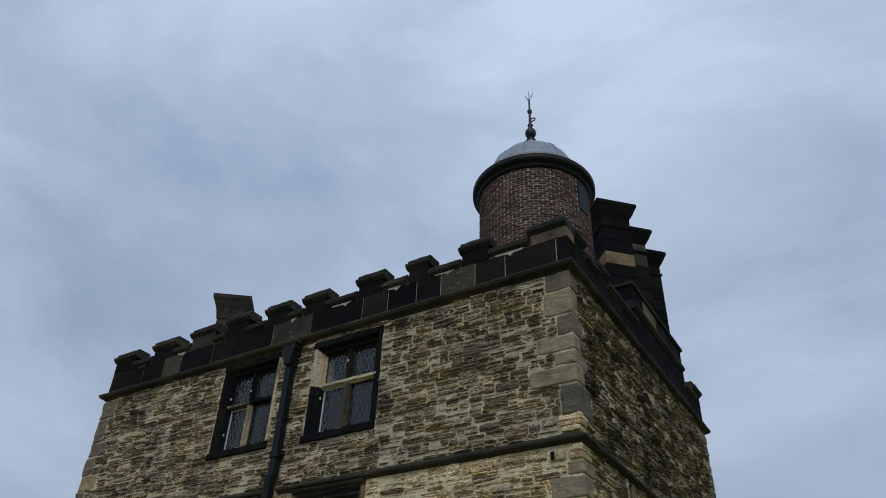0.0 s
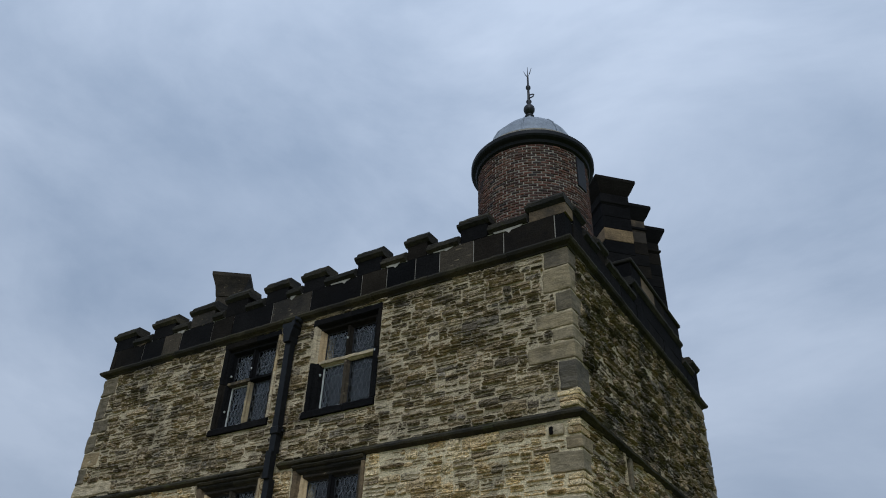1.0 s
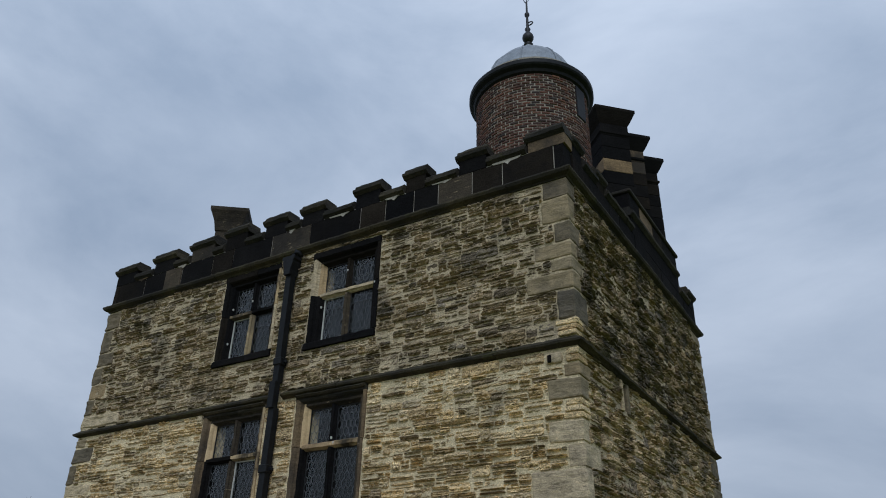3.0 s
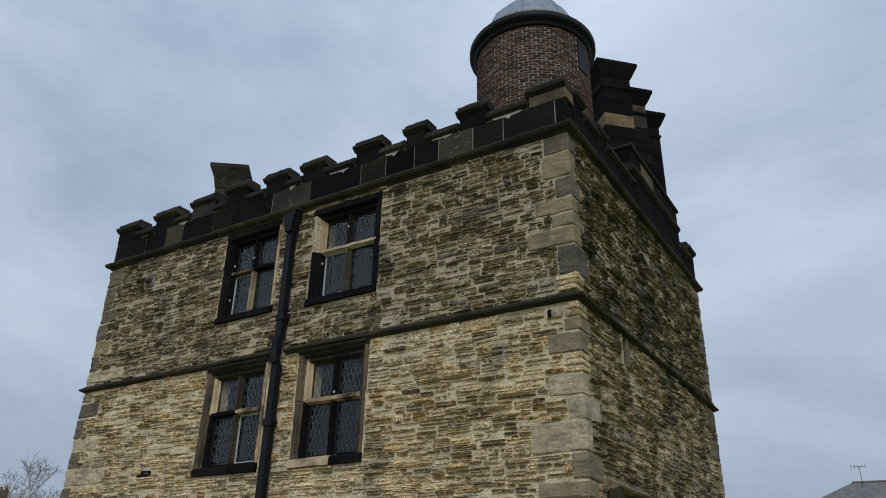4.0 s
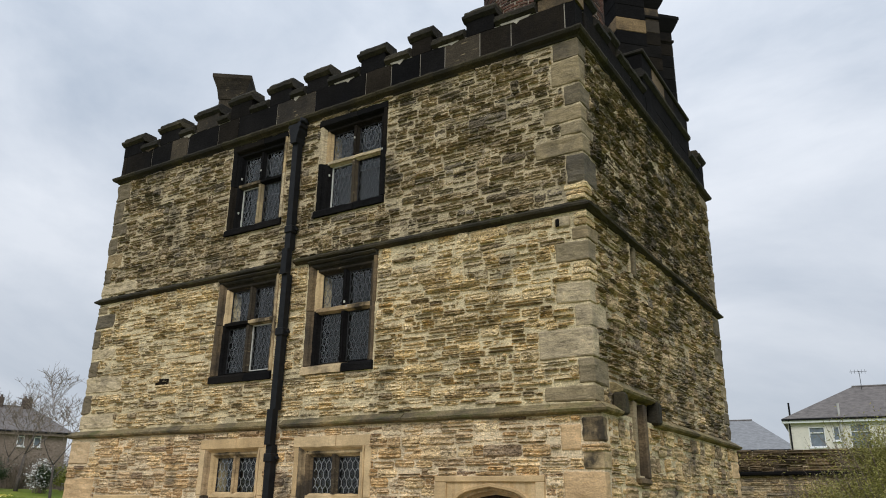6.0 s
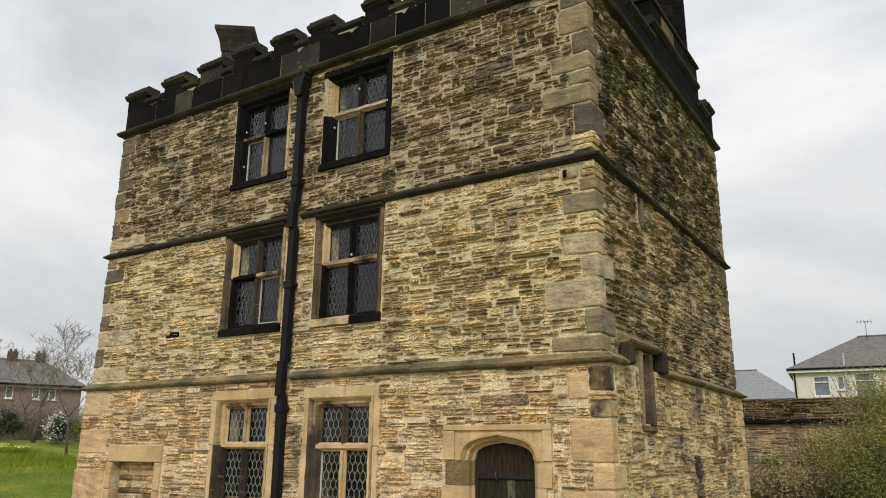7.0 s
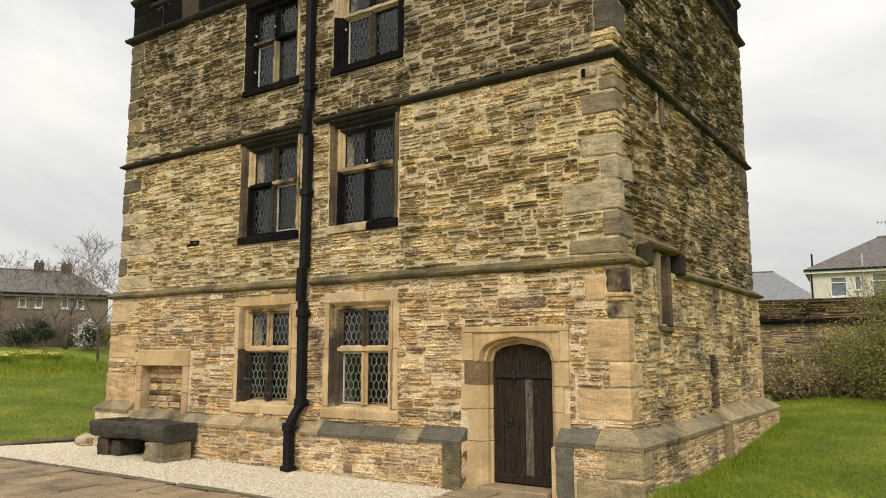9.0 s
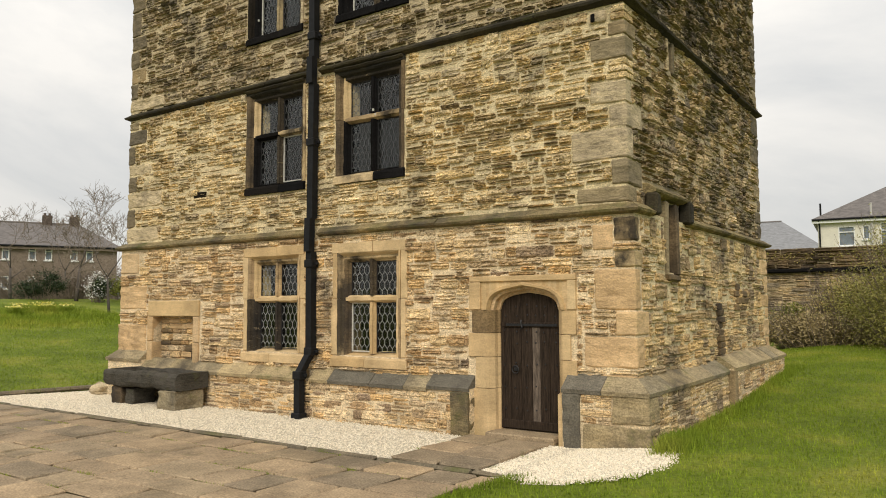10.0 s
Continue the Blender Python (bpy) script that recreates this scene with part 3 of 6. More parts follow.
def left_quoins(rows, parent, x0, dy, seed):
    """Blocks (foot, top, length, material) at the far end of the front."""
    r = random.Random(seed)
    keep = []
    for k, (z0, z1, a, m) in enumerate(rows):
        part("quoin", Soup().worn((x0 - 0.02 - r.uniform(-0.02, 0.03), dy - 0.025, z0 + 0.007), (x0 + a, 0.4, z1 - 0.007), 0.035, 0.022, seed + k * 5.7), m, parent)
        keep.append((x0 - 1, x0 + a + 0.01, z0, z1))
    return keep


def far_quoins(z0, z1, seed, parent, x1, y1):
    r = random.Random(seed)
    z, long, keep = z0, False, []
    while z < z1 - 0.05:
        h = min(r.uniform(0.22, 0.42), z1 - z)
        if z1 - z - h < 0.14:
            h = z1 - z
        a = r.uniform(0.45, 0.7) if long else r.uniform(0.22, 0.34)
        part("quoin", Soup().worn((x1 - 0.4, y1 - a, z + 0.008), (x1 + 0.02, y1 + 0.015, z + h - 0.008), 0.03, 0.018, z), QUOIN if x1 else r.choice((QUOIN_TOP, QUOIN_DARK)), parent)
        keep.append((y1 - a - 0.012, y1 + 1, z, z + h))
        z, long = z + h, not long
    return keep


ks_low, ke_low = quoins([(0.70, 0.80, 0.66, 0.2, QUOIN), (0.80, 0.87, 0.30, 0.3, None), (0.87, 1.27, 0.61, 0.24, QUOIN), (1.27, 1.59, 0.18, 0.42, QUOIN), (1.59, 2.12, 0.45, 0.14, QUOIN), (2.12, 2.34, 0.17, 0.24, STAINED),
                         (2.34, 2.45, 0.2, 0.2, None), (2.45, 2.77, 0.18, 0.13, STAINED)], wall_south_low, 0.08, -0.02, 3)
ks_mid, ke_mid = quoins([(2.95, 3.17, 0.68, 0.30, QUOIN_TOP), (3.17, 3.51, 0.20, 0.50, QUOIN_TOP), (3.51, 3.91, 0.74, 0.20, QUOIN_BUFF), (3.91, 4.23, 0.22, 0.55, QUOIN_BUFF), (4.23, 4.53, 0.47, 0.2, QUOIN_BUFF), (4.53, 4.80, 0.26, 0.24, None),
                         (4.80, 5.10, 0.46, 0.26, QUOIN_TOP), (5.10, 5.30, 0.22, 0.38, QUOIN_TOP), (5.30, 5.50, 0.20, 0.26, None)], wall_south_mid, 0.0, 0.0, 5)
ks_top, ke_top = quoins([(5.68, 5.93, 0.30, 0.2, None), (5.93, 6.39, 0.25, 0.46, QUOIN_DARK), (6.39, 6.68, 0.72, 0.26, QUOIN_TOP), (6.68, 6.90, 0.32, 0.38, QUOIN_TOP), (6.90, 7.16, 0.57, 0.22, QUOIN_TOP), (7.16, 7.50, 0.24, 0.36, QUOIN_DARK),
                         (7.50, 7.93, 0.43, 0.22, QUOIN_TOP), (7.93, 8.25, 0.40, 0.30, QUOIN_DARK)], wall_south, 0.0, 0.0, 8)
for m, a, b, c, d in ((QUOIN, -0.47, -0.19, 2.36, 2.68), (QUOIN_BUFF, -0.45, -0.22, 5.31, 5.48)):
    part("quoin", Soup().worn((a, -0.045, c), (b, 0.1, d), 0.03, 0.015, a), m, wall_south_low if c < 3 else wall_south_mid)
    (ks_low if c < 3 else ks_mid).append((a, b, c, d))
kl_low = left_quoins([(0.62, 0.72, 0.5, QUOIN_TOP), (0.72, 1.32, 0.92, QUOIN), (1.60, 2.08, 0.90, QUOIN), (2.32, 2.76, 0.62, QUOIN)], wall_south_low, XL0, -0.02, 2)
kl_mid = left_quoins([(2.98, 3.27, 1.05, QUOIN_BUFF), (3.27, 3.66, 0.26, QUOIN_DARK), (3.67, 4.0, 1.12, QUOIN_BUFF), (4.0, 4.34, 0.28, QUOIN_DARK), (4.35, 4.58, 0.76, QUOIN_BUFF), (4.58, 4.98, 0.2, QUOIN_DARK), (4.99, 5.30, 0.58, QUOIN_DARK), (5.30, 5.48, 0.3, QUOIN_TOP)], wall_south_mid, X0, 0, 6)
kl_top = left_quoins([(5.69, 5.95, 1.15, QUOIN_BUFF), (5.95, 6.3, 0.24, QUOIN_DARK), (6.3, 6.6, 0.5, QUOIN_TOP), (6.6, 7.0, 0.26, QUOIN_DARK), (7.0, 7.3, 0.5, QUOIN_DARK), (7.3, 7.82, 0.3, QUOIN_DARK), (7.83, 8.24, 0.42, QUOIN_DARK)], wall_south, X0, 0, 9)
kf_low = far_quoins(0.70, Z1 - 0.08, 12, wall_east_low, 0.08, YL1)
kf_mid = far_quoins(Z1 + 0.13, Z2 - 0.08, 16, wall_east, 0.0, Y1)
kf_top = far_quoins(Z2 + 0.12, Z3 - 0.11, 19, wall_east, 0.0, Y1)


# ---- string courses ----
def strip(outline, u0, u1, to, mitre0=0.0, mitre1=0.0, wear=0.008):
    """A moulding: an outline (w, v), drawn from u0 to u1; mitre: how far each end grows with w."""
    k = len(outline)
    n = max(1, min(24, int((u1 - u0) / 0.07)))
    verts = []
    for j in range(n + 1):
        t = j / n
        for w, v in outline:
            u = (u0 + mitre0 * w) * (1 - t) + (u1 + mitre1 * w) * t
            chip = wear * (noise.noise((u * 8, v * 8, w * 9 + u0)) + 0.6 * noise.noise((u * 21, v * 15, w * 9))) if w > -0.02 else 0
            verts.append(to(u, v + chip * 0.7, w + chip))
    faces = [list(range(k)), list(range(n * k, n * k + k))[::-1]] + [(j * k + (i + 1) % k, j * k + i, (j + 1) * k + i, (j + 1) * k + (i + 1) % k) for j in range(n) for i in range(k)]
    return Soup().add(verts, faces)


def course(name, label, nose, outline, runs, material, seed):
    """A string course: runs of (to, u0, u1, mitre0, mitre1, lift), each cut into stones of uneven length."""
    r = random.Random(seed)
    base = thing(name, label, "string course")
    base["kind"] = "structure"
    for to, u0, u1, m0, m1, lift in runs:
        u = u0
        while u < u1 - 0.01:
            e = u + r.uniform(0.7, 1.5)
            if u1 - e < 0.4:
                e = u1
            dz, dw = r.uniform(-0.006, 0.006), r.uniform(-0.008, 0.006)
            o = [(w if w < 0.01 else w + dw, nose + lift + v + dz) for w, v in outline]
            part("string_stone", strip(o, u + (0.004 if u > u0 else 0), e - (0.004 if e < u1 else 0), to, m0 if u == u0 else 0, m1 if e == u1 else 0), material, base)
            u = e
    return base


DRIP = [(-0.06, -0.06), (0.02, -0.055), (0.055, -0.035), (0.095, -0.018), (0.105, 0.012), (0.07, 0.032), (0.0, 0.085), (-0.06, 0.085)]
LOWDRIP = [(-0.10, -0.05), (0.02, -0.045), (0.055, -0.032), (0.09, -0.018), (0.105, 0.012), (0.07, 0.03), (-0.02, 0.10), (-0.10, 0.10)]
CORNICE = [(-0.06, -0.115), (0.018, -0.11), (0.03, -0.085), (0.06, -0.07), (0.10, -0.05), (0.125, -0.01), (0.12, 0.02), (0.06, 0.05), (0.0, 0.08), (-0.06, 0.08)]
course("string_course", "dark mossy moulded stone string between the lower storeys", Z1, LOWDRIP,
       [(front_low, XL0, -5.44, -1, 0, 0), (front_low, -5.28, 0.08, 0, 1, 0), (east_low, -0.02, 0.56, -1, 0, 0), (east_low, 0.56, 2.08, 0, 0, 0.31), (east_low, 2.08, YL1, 0, 1, 0)], MOSSY, 21)
course("string_course", "dark moulded stone string between the upper storeys", Z2, DRIP,
       [(front, X0, -5.42, -1, 0, 0), (front, -5.26, 0, 0, 1, 0), (east, 0, Y1, -1, 1, 0)], STRING, 22)
course("cornice", "black moulded cornice below the battlements", Z3, CORNICE, [(front, X0, 0, -1, 1, 0), (east, 0, Y1, -1, 1, 0)], STRING, 23)
hood = thing("slot_window_hood", "dark stepped drip stone over the slot window", "drip mould")
hood["kind"] = "structure"
part("hood_drop", Soup().box((0.02, 0.53, Z1 - 0.02), (0.20, 0.70, Z1 + 0.28), 0.03, 0.01), STRING, hood)
part("hood_drop", Soup().box((0.02, 1.96, Z1 - 0.02), (0.20, 2.12, Z1 + 0.30), 0.03, 0.01), STRING, hood)


# ---- rubble facing ----
no_s = [sur[k] for k in ("2l", "2r", "3l", "3r")]
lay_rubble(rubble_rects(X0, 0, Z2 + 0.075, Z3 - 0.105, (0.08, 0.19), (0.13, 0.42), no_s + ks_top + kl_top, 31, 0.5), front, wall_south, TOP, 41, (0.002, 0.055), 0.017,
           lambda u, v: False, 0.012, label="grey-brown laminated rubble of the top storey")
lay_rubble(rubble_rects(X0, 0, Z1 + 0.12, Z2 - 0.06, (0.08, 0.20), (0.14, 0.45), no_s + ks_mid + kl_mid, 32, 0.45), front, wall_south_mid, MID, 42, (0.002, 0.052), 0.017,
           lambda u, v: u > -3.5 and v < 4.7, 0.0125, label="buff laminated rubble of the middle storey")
lay_rubble(rubble_rects(XL0, 0.08, 0.62, Z1 - 0.055, (0.09, 0.20), (0.15, 0.46), [sur["1l"], sur["1r"], SURROUND_DOOR, (-9.95, -8.28, 0.3, 1.80)] + ks_low + kl_low, 33, 0.35), front_low, wall_south_low, LOW, 43,
           (0.003, 0.048), 0.013, lambda u, v: u > -5.3, 0.0115, label="warm yellow rubble of the ground storey")
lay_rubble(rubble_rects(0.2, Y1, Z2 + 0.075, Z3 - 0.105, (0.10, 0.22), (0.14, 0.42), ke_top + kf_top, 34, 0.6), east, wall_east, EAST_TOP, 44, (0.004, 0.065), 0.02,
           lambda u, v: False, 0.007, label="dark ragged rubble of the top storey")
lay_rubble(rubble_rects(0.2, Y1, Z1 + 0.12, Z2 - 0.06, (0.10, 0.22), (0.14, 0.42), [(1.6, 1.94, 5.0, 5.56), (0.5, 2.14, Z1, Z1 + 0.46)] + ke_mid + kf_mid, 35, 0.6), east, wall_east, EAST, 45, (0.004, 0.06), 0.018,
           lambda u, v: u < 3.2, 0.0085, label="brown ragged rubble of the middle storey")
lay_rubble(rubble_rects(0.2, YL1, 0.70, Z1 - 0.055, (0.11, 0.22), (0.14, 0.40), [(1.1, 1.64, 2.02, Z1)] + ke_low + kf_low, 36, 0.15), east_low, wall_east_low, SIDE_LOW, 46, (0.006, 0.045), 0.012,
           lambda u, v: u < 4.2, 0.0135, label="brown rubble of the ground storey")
br = random.Random(5)
for k in range(9):   # ragged stones; their dark colour stands for a shaded vertical gap
    z = 0.74 + 0.105 * k
    part("toothing_stone", Soup().box((0.06, 3.62 - br.uniform(0, 0.05), z), (0.125 + br.uniform(0, 0.03), 3.82 + br.uniform(0, 0.08), z + 0.095), 0.012, 0.008), SOOT_BUFF, wall_east_low)
for k in range(10):   # dark patch of brick-sized stones
    z, y = 1.55 + 0.12 * (k // 3), 4.75 + 0.3 * (k % 3) + 0.12 * (k // 3 % 2)
    part("patch_stone", Soup().box((0.06, y, z), (0.108 + br.uniform(0, 0.015), y + 0.27, z + 0.105), 0.012, 0.008), SOOT_BUFF, wall_east_low)
slot = thing("slot_window", "narrow slot window with worn brown stone jambs", "window")
slot["kind"] = "structure"
part("jamb", Soup().box((0.00, 1.12, 2.06), (0.125, 1.22, 3.08), 0.02, 0.012), QUOIN_TOP, slot)
part("jamb", Soup().box((0.00, 1.50, 2.06), (0.145, 1.62, 3.06), 0.02, 0.012), SOOT_BUFF, slot)
part("sill", Soup().box((0.00, 1.13, 1.98), (0.15, 1.62, 2.07), 0.02, 0.01), SOOT_BUFF, slot)
# black sheet across the slot, in place of its dark depth
part("dark_backing", Soup().box((-0.18, 1.23, 2.06), (-0.16, 1.51, 3.0), 0.003), BLACK, slot)
slit = thing("slit_window", "small slit window, its dark opening drawn as a black panel", "window")
slit["kind"] = "structure"
part("jamb", Soup().box((-0.1, 1.58, 5.04), (0.035, 1.67, 5.52), 0.015, 0.008), EAST, slit)
part("jamb", Soup().box((-0.1, 1.85, 5.04), (0.035, 1.95, 5.52), 0.015, 0.008), QUOIN_DARK, slit)
# black panel stands in for the shade inside the open slit
part("light", Soup().box((-0.10, 1.665, 5.08), (-0.07, 1.855, 5.50), 0.004), BLACK, slit)
# black blocks on the wall face paint the darkness of small holes
hole = thing("putlog_hole_block", "black blocks standing in for the dark depth of small holes", "stone")
hole["kind"] = "structure"
part("sunk_stone", Soup().box((-8.58, -0.035, 3.71), (-8.24, 0.1, 3.82), 0.01, 0.01), SOOT, hole)
part("sunk_stone", Soup().box((-0.43, -0.062, 5.33), (-0.37, 0.1, 5.44), 0.01, 0.004), SOOT, hole)


# ---- battlements ----
def battlement(name, label, to, length0, length1, merlons, low, seed, joints=None, buff=()):
    """A parapet of large sooted blocks, cut at joints, with coped merlons (u0, u1, top) and coped gaps between them."""
    r = random.Random(seed)
    base = thing(name, label, "battlement")
    base["kind"] = "structure"
    if joints is None:
        joints, u = [], length0 + 0.7
        while u < length1 - 0.4:
            joints.append(u)
            u += r.uniform(0.5, 0.95)
    cuts = [length0] + list(joints) + [length1]
    for k, (a, b) in enumerate(zip(cuts, cuts[1:])):
        w = r.uniform(0.012, 0.022)
        o = [(-0.28, Z3 + 0.05), (w, Z3 + 0.05), (w, low - 0.205), (-0.28, low - 0.205)]
        part("parapet_block", strip(o, a + (0.011 if k else 0), b - (0.011 if b < length1 else 0), to, wear=0.005), WORN_SOOT if k in buff else SOOT, base)
    o = [(-0.24, Z3 + 0.05), (0.002, Z3 + 0.05), (0.002, low - 0.18), (-0.24, low - 0.18)]
    part("joint_mortar", strip(o, length0 + 0.02, length1 - 0.02, to, wear=0.0), POINTING, base, "pale pointing between the blocks")
    at = length0
    for k, (a, b, top) in enumerate(merlons):
        if a - at > 0.08:
            dz = r.uniform(-0.012, 0.012)
            o = [(-0.34, low - 0.19), (0.02, low - 0.19), (0.05, low - 0.165), (0.082, low - 0.145), (0.088, low - 0.095), (0.045, low - 0.08), (0.05, low - 0.04), (0.02, low - 0.01), (-0.3, low + 0.02)]
            part("gap_coping", strip([(w, z + dz) for w, z in o], at - 0.01, a + 0.01, to), COPING, base)
            if a - at > 0.3 and r.random() < 0.75:   # bedding mortar squeezed out below the coping
                u0, u1 = at + r.uniform(0.03, 0.12), a - r.uniform(0.03, 0.12)
                m, d = u0 + (u1 - u0) * r.uniform(0.3, 0.7), r.uniform(0.02, 0.05)
                o = [(u0, low - 0.18), (u0 + 0.03, low - 0.215), (m - 0.05, low - 0.225), (m, low - 0.225 - d), (m + 0.05, low - 0.23), (u1 - 0.04, low - 0.215), (u1, low - 0.18)]
                part("bedding_mortar", Soup().prism(o, -0.1, 0.025, to), SOOT_BUFF if r.random() < 0.5 else POINTING, base, "pale bedding mortar")
        at = b
        tilt, dz = r.uniform(-0.006, 0.006), r.uniform(-0.01, 0.01)
        last = to is front and k == len(merlons) - 1
        part("merlon", strip([(-0.28, low - 0.195), (0.014, low - 0.195), (0.014, top - 0.19), (-0.28, top - 0.19)], a + 0.04, b - (0 if last else 0.04), to, wear=0.005), SOOT_BUFF if last else WORN_SOOT if k in (2,) and to is front else SOOT, base)
        o = [(-0.34, top - 0.205), (0.02, top - 0.205), (0.05, top - 0.18), (0.082, top - 0.155), (0.09, top - 0.11), (0.05, top - 0.095), (-0.34, top - 0.09)]
        part("merlon_coping", strip([(w, z + dz + tilt * w) for w, z in o], a - 0.01, b + 0.01, to), COPING, base)
        o = [(-0.30, top - 0.10), (0.03, top - 0.10), (0.042, top - 0.05), (0.015, top - 0.004), (-0.28, top)]
        part("coping_roll", strip([(w, z + dz) for w, z in o], a + 0.01, b - 0.01, to), COPING, base)
    if length1 - at > 0.08:
        part("gap_coping", strip([(-0.34, low - 0.19), (0.02, low - 0.19), (0.082, low - 0.145), (0.085, low - 0.03), (0.05, low - 0.012), (-0.3, low + 0.03)], at - 0.01, length1, to), COPING, base)
    return base


SOUTH_MERLONS = [(-10.80, -10.08, 9.36), (-9.56, -8.84, 9.37), (-8.41, -7.68, 9.38), (-7.40, -6.76, 9.42), (-6.32, -5.70, 9.38), (-5.37, -4.77, 9.36),
                 (-4.10, -3.49, 9.38), (-3.0, -2.52, 9.38), (-1.92, -1.33, 9.38), (-0.64, 0.03, 9.30)]
EAST_MERLONS = [(0.30, 0.74, 9.30), (1.30, 1.76, 9.24), (3.15, 6.25, 9.44), (6.95, Y1 + 0.05, 9.36)]
battlement("battlement", "soot-black stone battlements with coped merlons on the front", front, X0, 0, SOUTH_MERLONS, 9.09, 51,
           (-10.61, -9.74, -9.10, -8.58, -7.67, -7.09, -6.06, -5.10, -3.93, -3.38, -2.78, -2.29, -1.63, -1.07, -0.17), (3, 7, 12))
battlement("battlement", "soot-black stone battlements along the side wall", east, 0.29, Y1, EAST_MERLONS, 9.06, 52)
for name, a, b in (("battlement", (X0, 0.29, Z3), (X0 + 0.28, Y1, 9.09)), ("battlement", (X0 + 0.28, Y1 - 0.28, Z3), (-0.29, Y1, 9.09))):
    bb = thing(name, "soot-black parapet on the unseen sides", "battlement")
    bb["kind"] = "structure"
    part("parapet_block", Soup().box(a, b, 0.02), SOOT, bb)

# ---- chimney stack of three flues ----
FLUES, FLUE_X = (4.10, 5.16, 6.18), -0.55
stack = thing("chimney_stack", "soot-black stone chimney stack with three flared flue caps", "chimney", at=(-0.55, 4.5, 8.5))


def at_origin(ob, soup):
    """Shifts a soup by its thing's place, so that the part lies right under it."""
    o = ob.location
    soup.v = [(p[0] - o.x, p[1] - o.y, p[2] - o.z) for p in soup.v]
    return soup


CH_X0, CH_X1 = -1.05, -0.05
cr2 = random.Random(4)
for k in range(4):
    zc, y = 8.5 + 0.36 * k, 3.45
    while y < 6.6:
        e = y + cr2.uniform(0.45, 0.85)
        if 6.65 - e < 0.3:
            e = 6.65
        part("stack_block", at_origin(stack, Soup().box((CH_X0, y + 0.006, zc + 0.005), (CH_X1, e - 0.006, zc + 0.355), 0.012, 0.003)), SOOT if cr2.random() < 0.8 else SOOT_BUFF, stack)
        y = e
part("stack_core", at_origin(stack, Soup().box((CH_X0 + 0.02, 3.47, 8.5), (CH_X1 - 0.02, 6.63, 9.92), 0.01)), MORTAR_TOP, stack)
part("stack_moulding", at_origin(stack, Soup().box((CH_X0 - 0.04, 3.41, 9.94), (CH_X1 + 0.05, 6.69, 10.02), 0.02)), STRING, stack)


def lozenge(cx, cy, levels):
    """A square set cornerwise, with half diagonals that change with height."""
    v = [(cx + h * a, cy + h * b, z) for h, z in levels for a, b in ((1, 0), (0, 1), (-1, 0), (0, -1))]
    k = len(levels)
    f = [(3, 2, 1, 0), tuple(range(4 * k - 4, 4 * k))] + [(4 * j + i, 4 * j + (i + 1) % 4, 4 * j + 4 + (i + 1) % 4, 4 * j + 4 + i) for j in range(k - 1) for i in range(4)]
    return Soup().add(v, f)


for cy in FLUES:
    flue = part("flue", at_origin(stack, lozenge(FLUE_X, cy, [(0.52, 10.02), (0.50, 10.12), (0.47, 10.15)])), SOOT, stack)
    for k in range(6):
        z = 10.15 + 0.31 * k
        part("flue_stone", at_origin(stack, lozenge(FLUE_X, cy, [(0.45, z), (0.46, z + 0.01), (0.46, z + 0.295), (0.45, z + 0.305)])), SOOT_BUFF if (k == 2 and cy < 4.5) or cr2.random() < 0.1 else SOOT, flue)
    part("flue_band", at_origin(stack, lozenge(FLUE_X, cy, [(0.46, 11.72), (0.50, 11.75), (0.50, 11.80), (0.46, 11.82)])), SOOT, flue)
    part("flue_cap", at_origin(stack, lozenge(FLUE_X, cy, [(0.46, 12.00), (0.50, 12.05), (0.55, 12.12), (0.62, 12.24), (0.66, 12.30), (0.66, 12.37), (0.60, 12.41)])), SOOT, flue, "flared black stone cap")

# ---- small chimney towards the far end of the roof ----
PCX, PCY = -8.55, 1.0
pot = thing("small_chimney", "short dark stone chimney with a flared weathered cap", "chimney", at=(PCX, PCY, 8.5))
pot.rotation_euler = (0, 0, radians(38))
part("shaft", Soup().worn((-0.27, -0.27, 0.0), (0.27, 0.27, 1.62), 0.03, 0.015, 3), WORN_SOOT, pot)
ring4 = lambda h, z: [(-h, -h, z), (h, -h, z), (h, h, z), (-h, h, z)]
v = ring4(0.28, 1.58) + ring4(0.30, 1.70) + ring4(0.32, 1.80) + ring4(0.39, 1.98) + ring4(0.42, 2.04) + ring4(0.425, 2.12) + ring4(0.38, 2.15)
part("cap", Soup().add(v, [(3, 2, 1, 0), (24, 25, 26, 27)] + [(k + i, k + (i + 1) % 4, k + 4 + (i + 1) % 4, k + 4 + i) for k in range(0, 24, 4) for i in range(4)]), WORN_SOOT, pot, "mossy flared cap")

# ---- brick stair turret with a lead dome ----
TX, TY, TR = -1.05, 1.20, 1.03
turret = thing("stair_turret", "round red brick stair turret with a grey lead dome", "turret", at=(TX, TY, 8.5))
part("drum", at_origin(turret, Soup().lathe([(TR - 0.0155, 8.5), (TR - 0.0155, 11.2)], 82, (TX, TY))), BRICK_MORTAR, turret, "grey mortar behind the bricks")
part("shutter", Soup().box((TR - 0.08, -0.14, 1.60), (TR + 0.006, 0.14, 2.28), 0.01, m=pose(0, 0, 0, 0, 0, math.degrees(math.atan2(-10.2, 4.5)) + 58.5)), BLACK, turret, "dark shutter in the brickwork")
ring = [(TR - 0.02, 10.80), (TR + 0.03, 10.83), (TR + 0.05, 10.88), (TR + 0.11, 10.92), (TR + 0.13, 10.95), (TR + 0.13, 11.03), (TR + 0.09, 11.06), (TR - 0.1, 11.10)]
part("eaves_ring", at_origin(turret, Soup().lathe(ring, 64, (TX, TY))), BLACK, turret, "black moulded eaves ring")
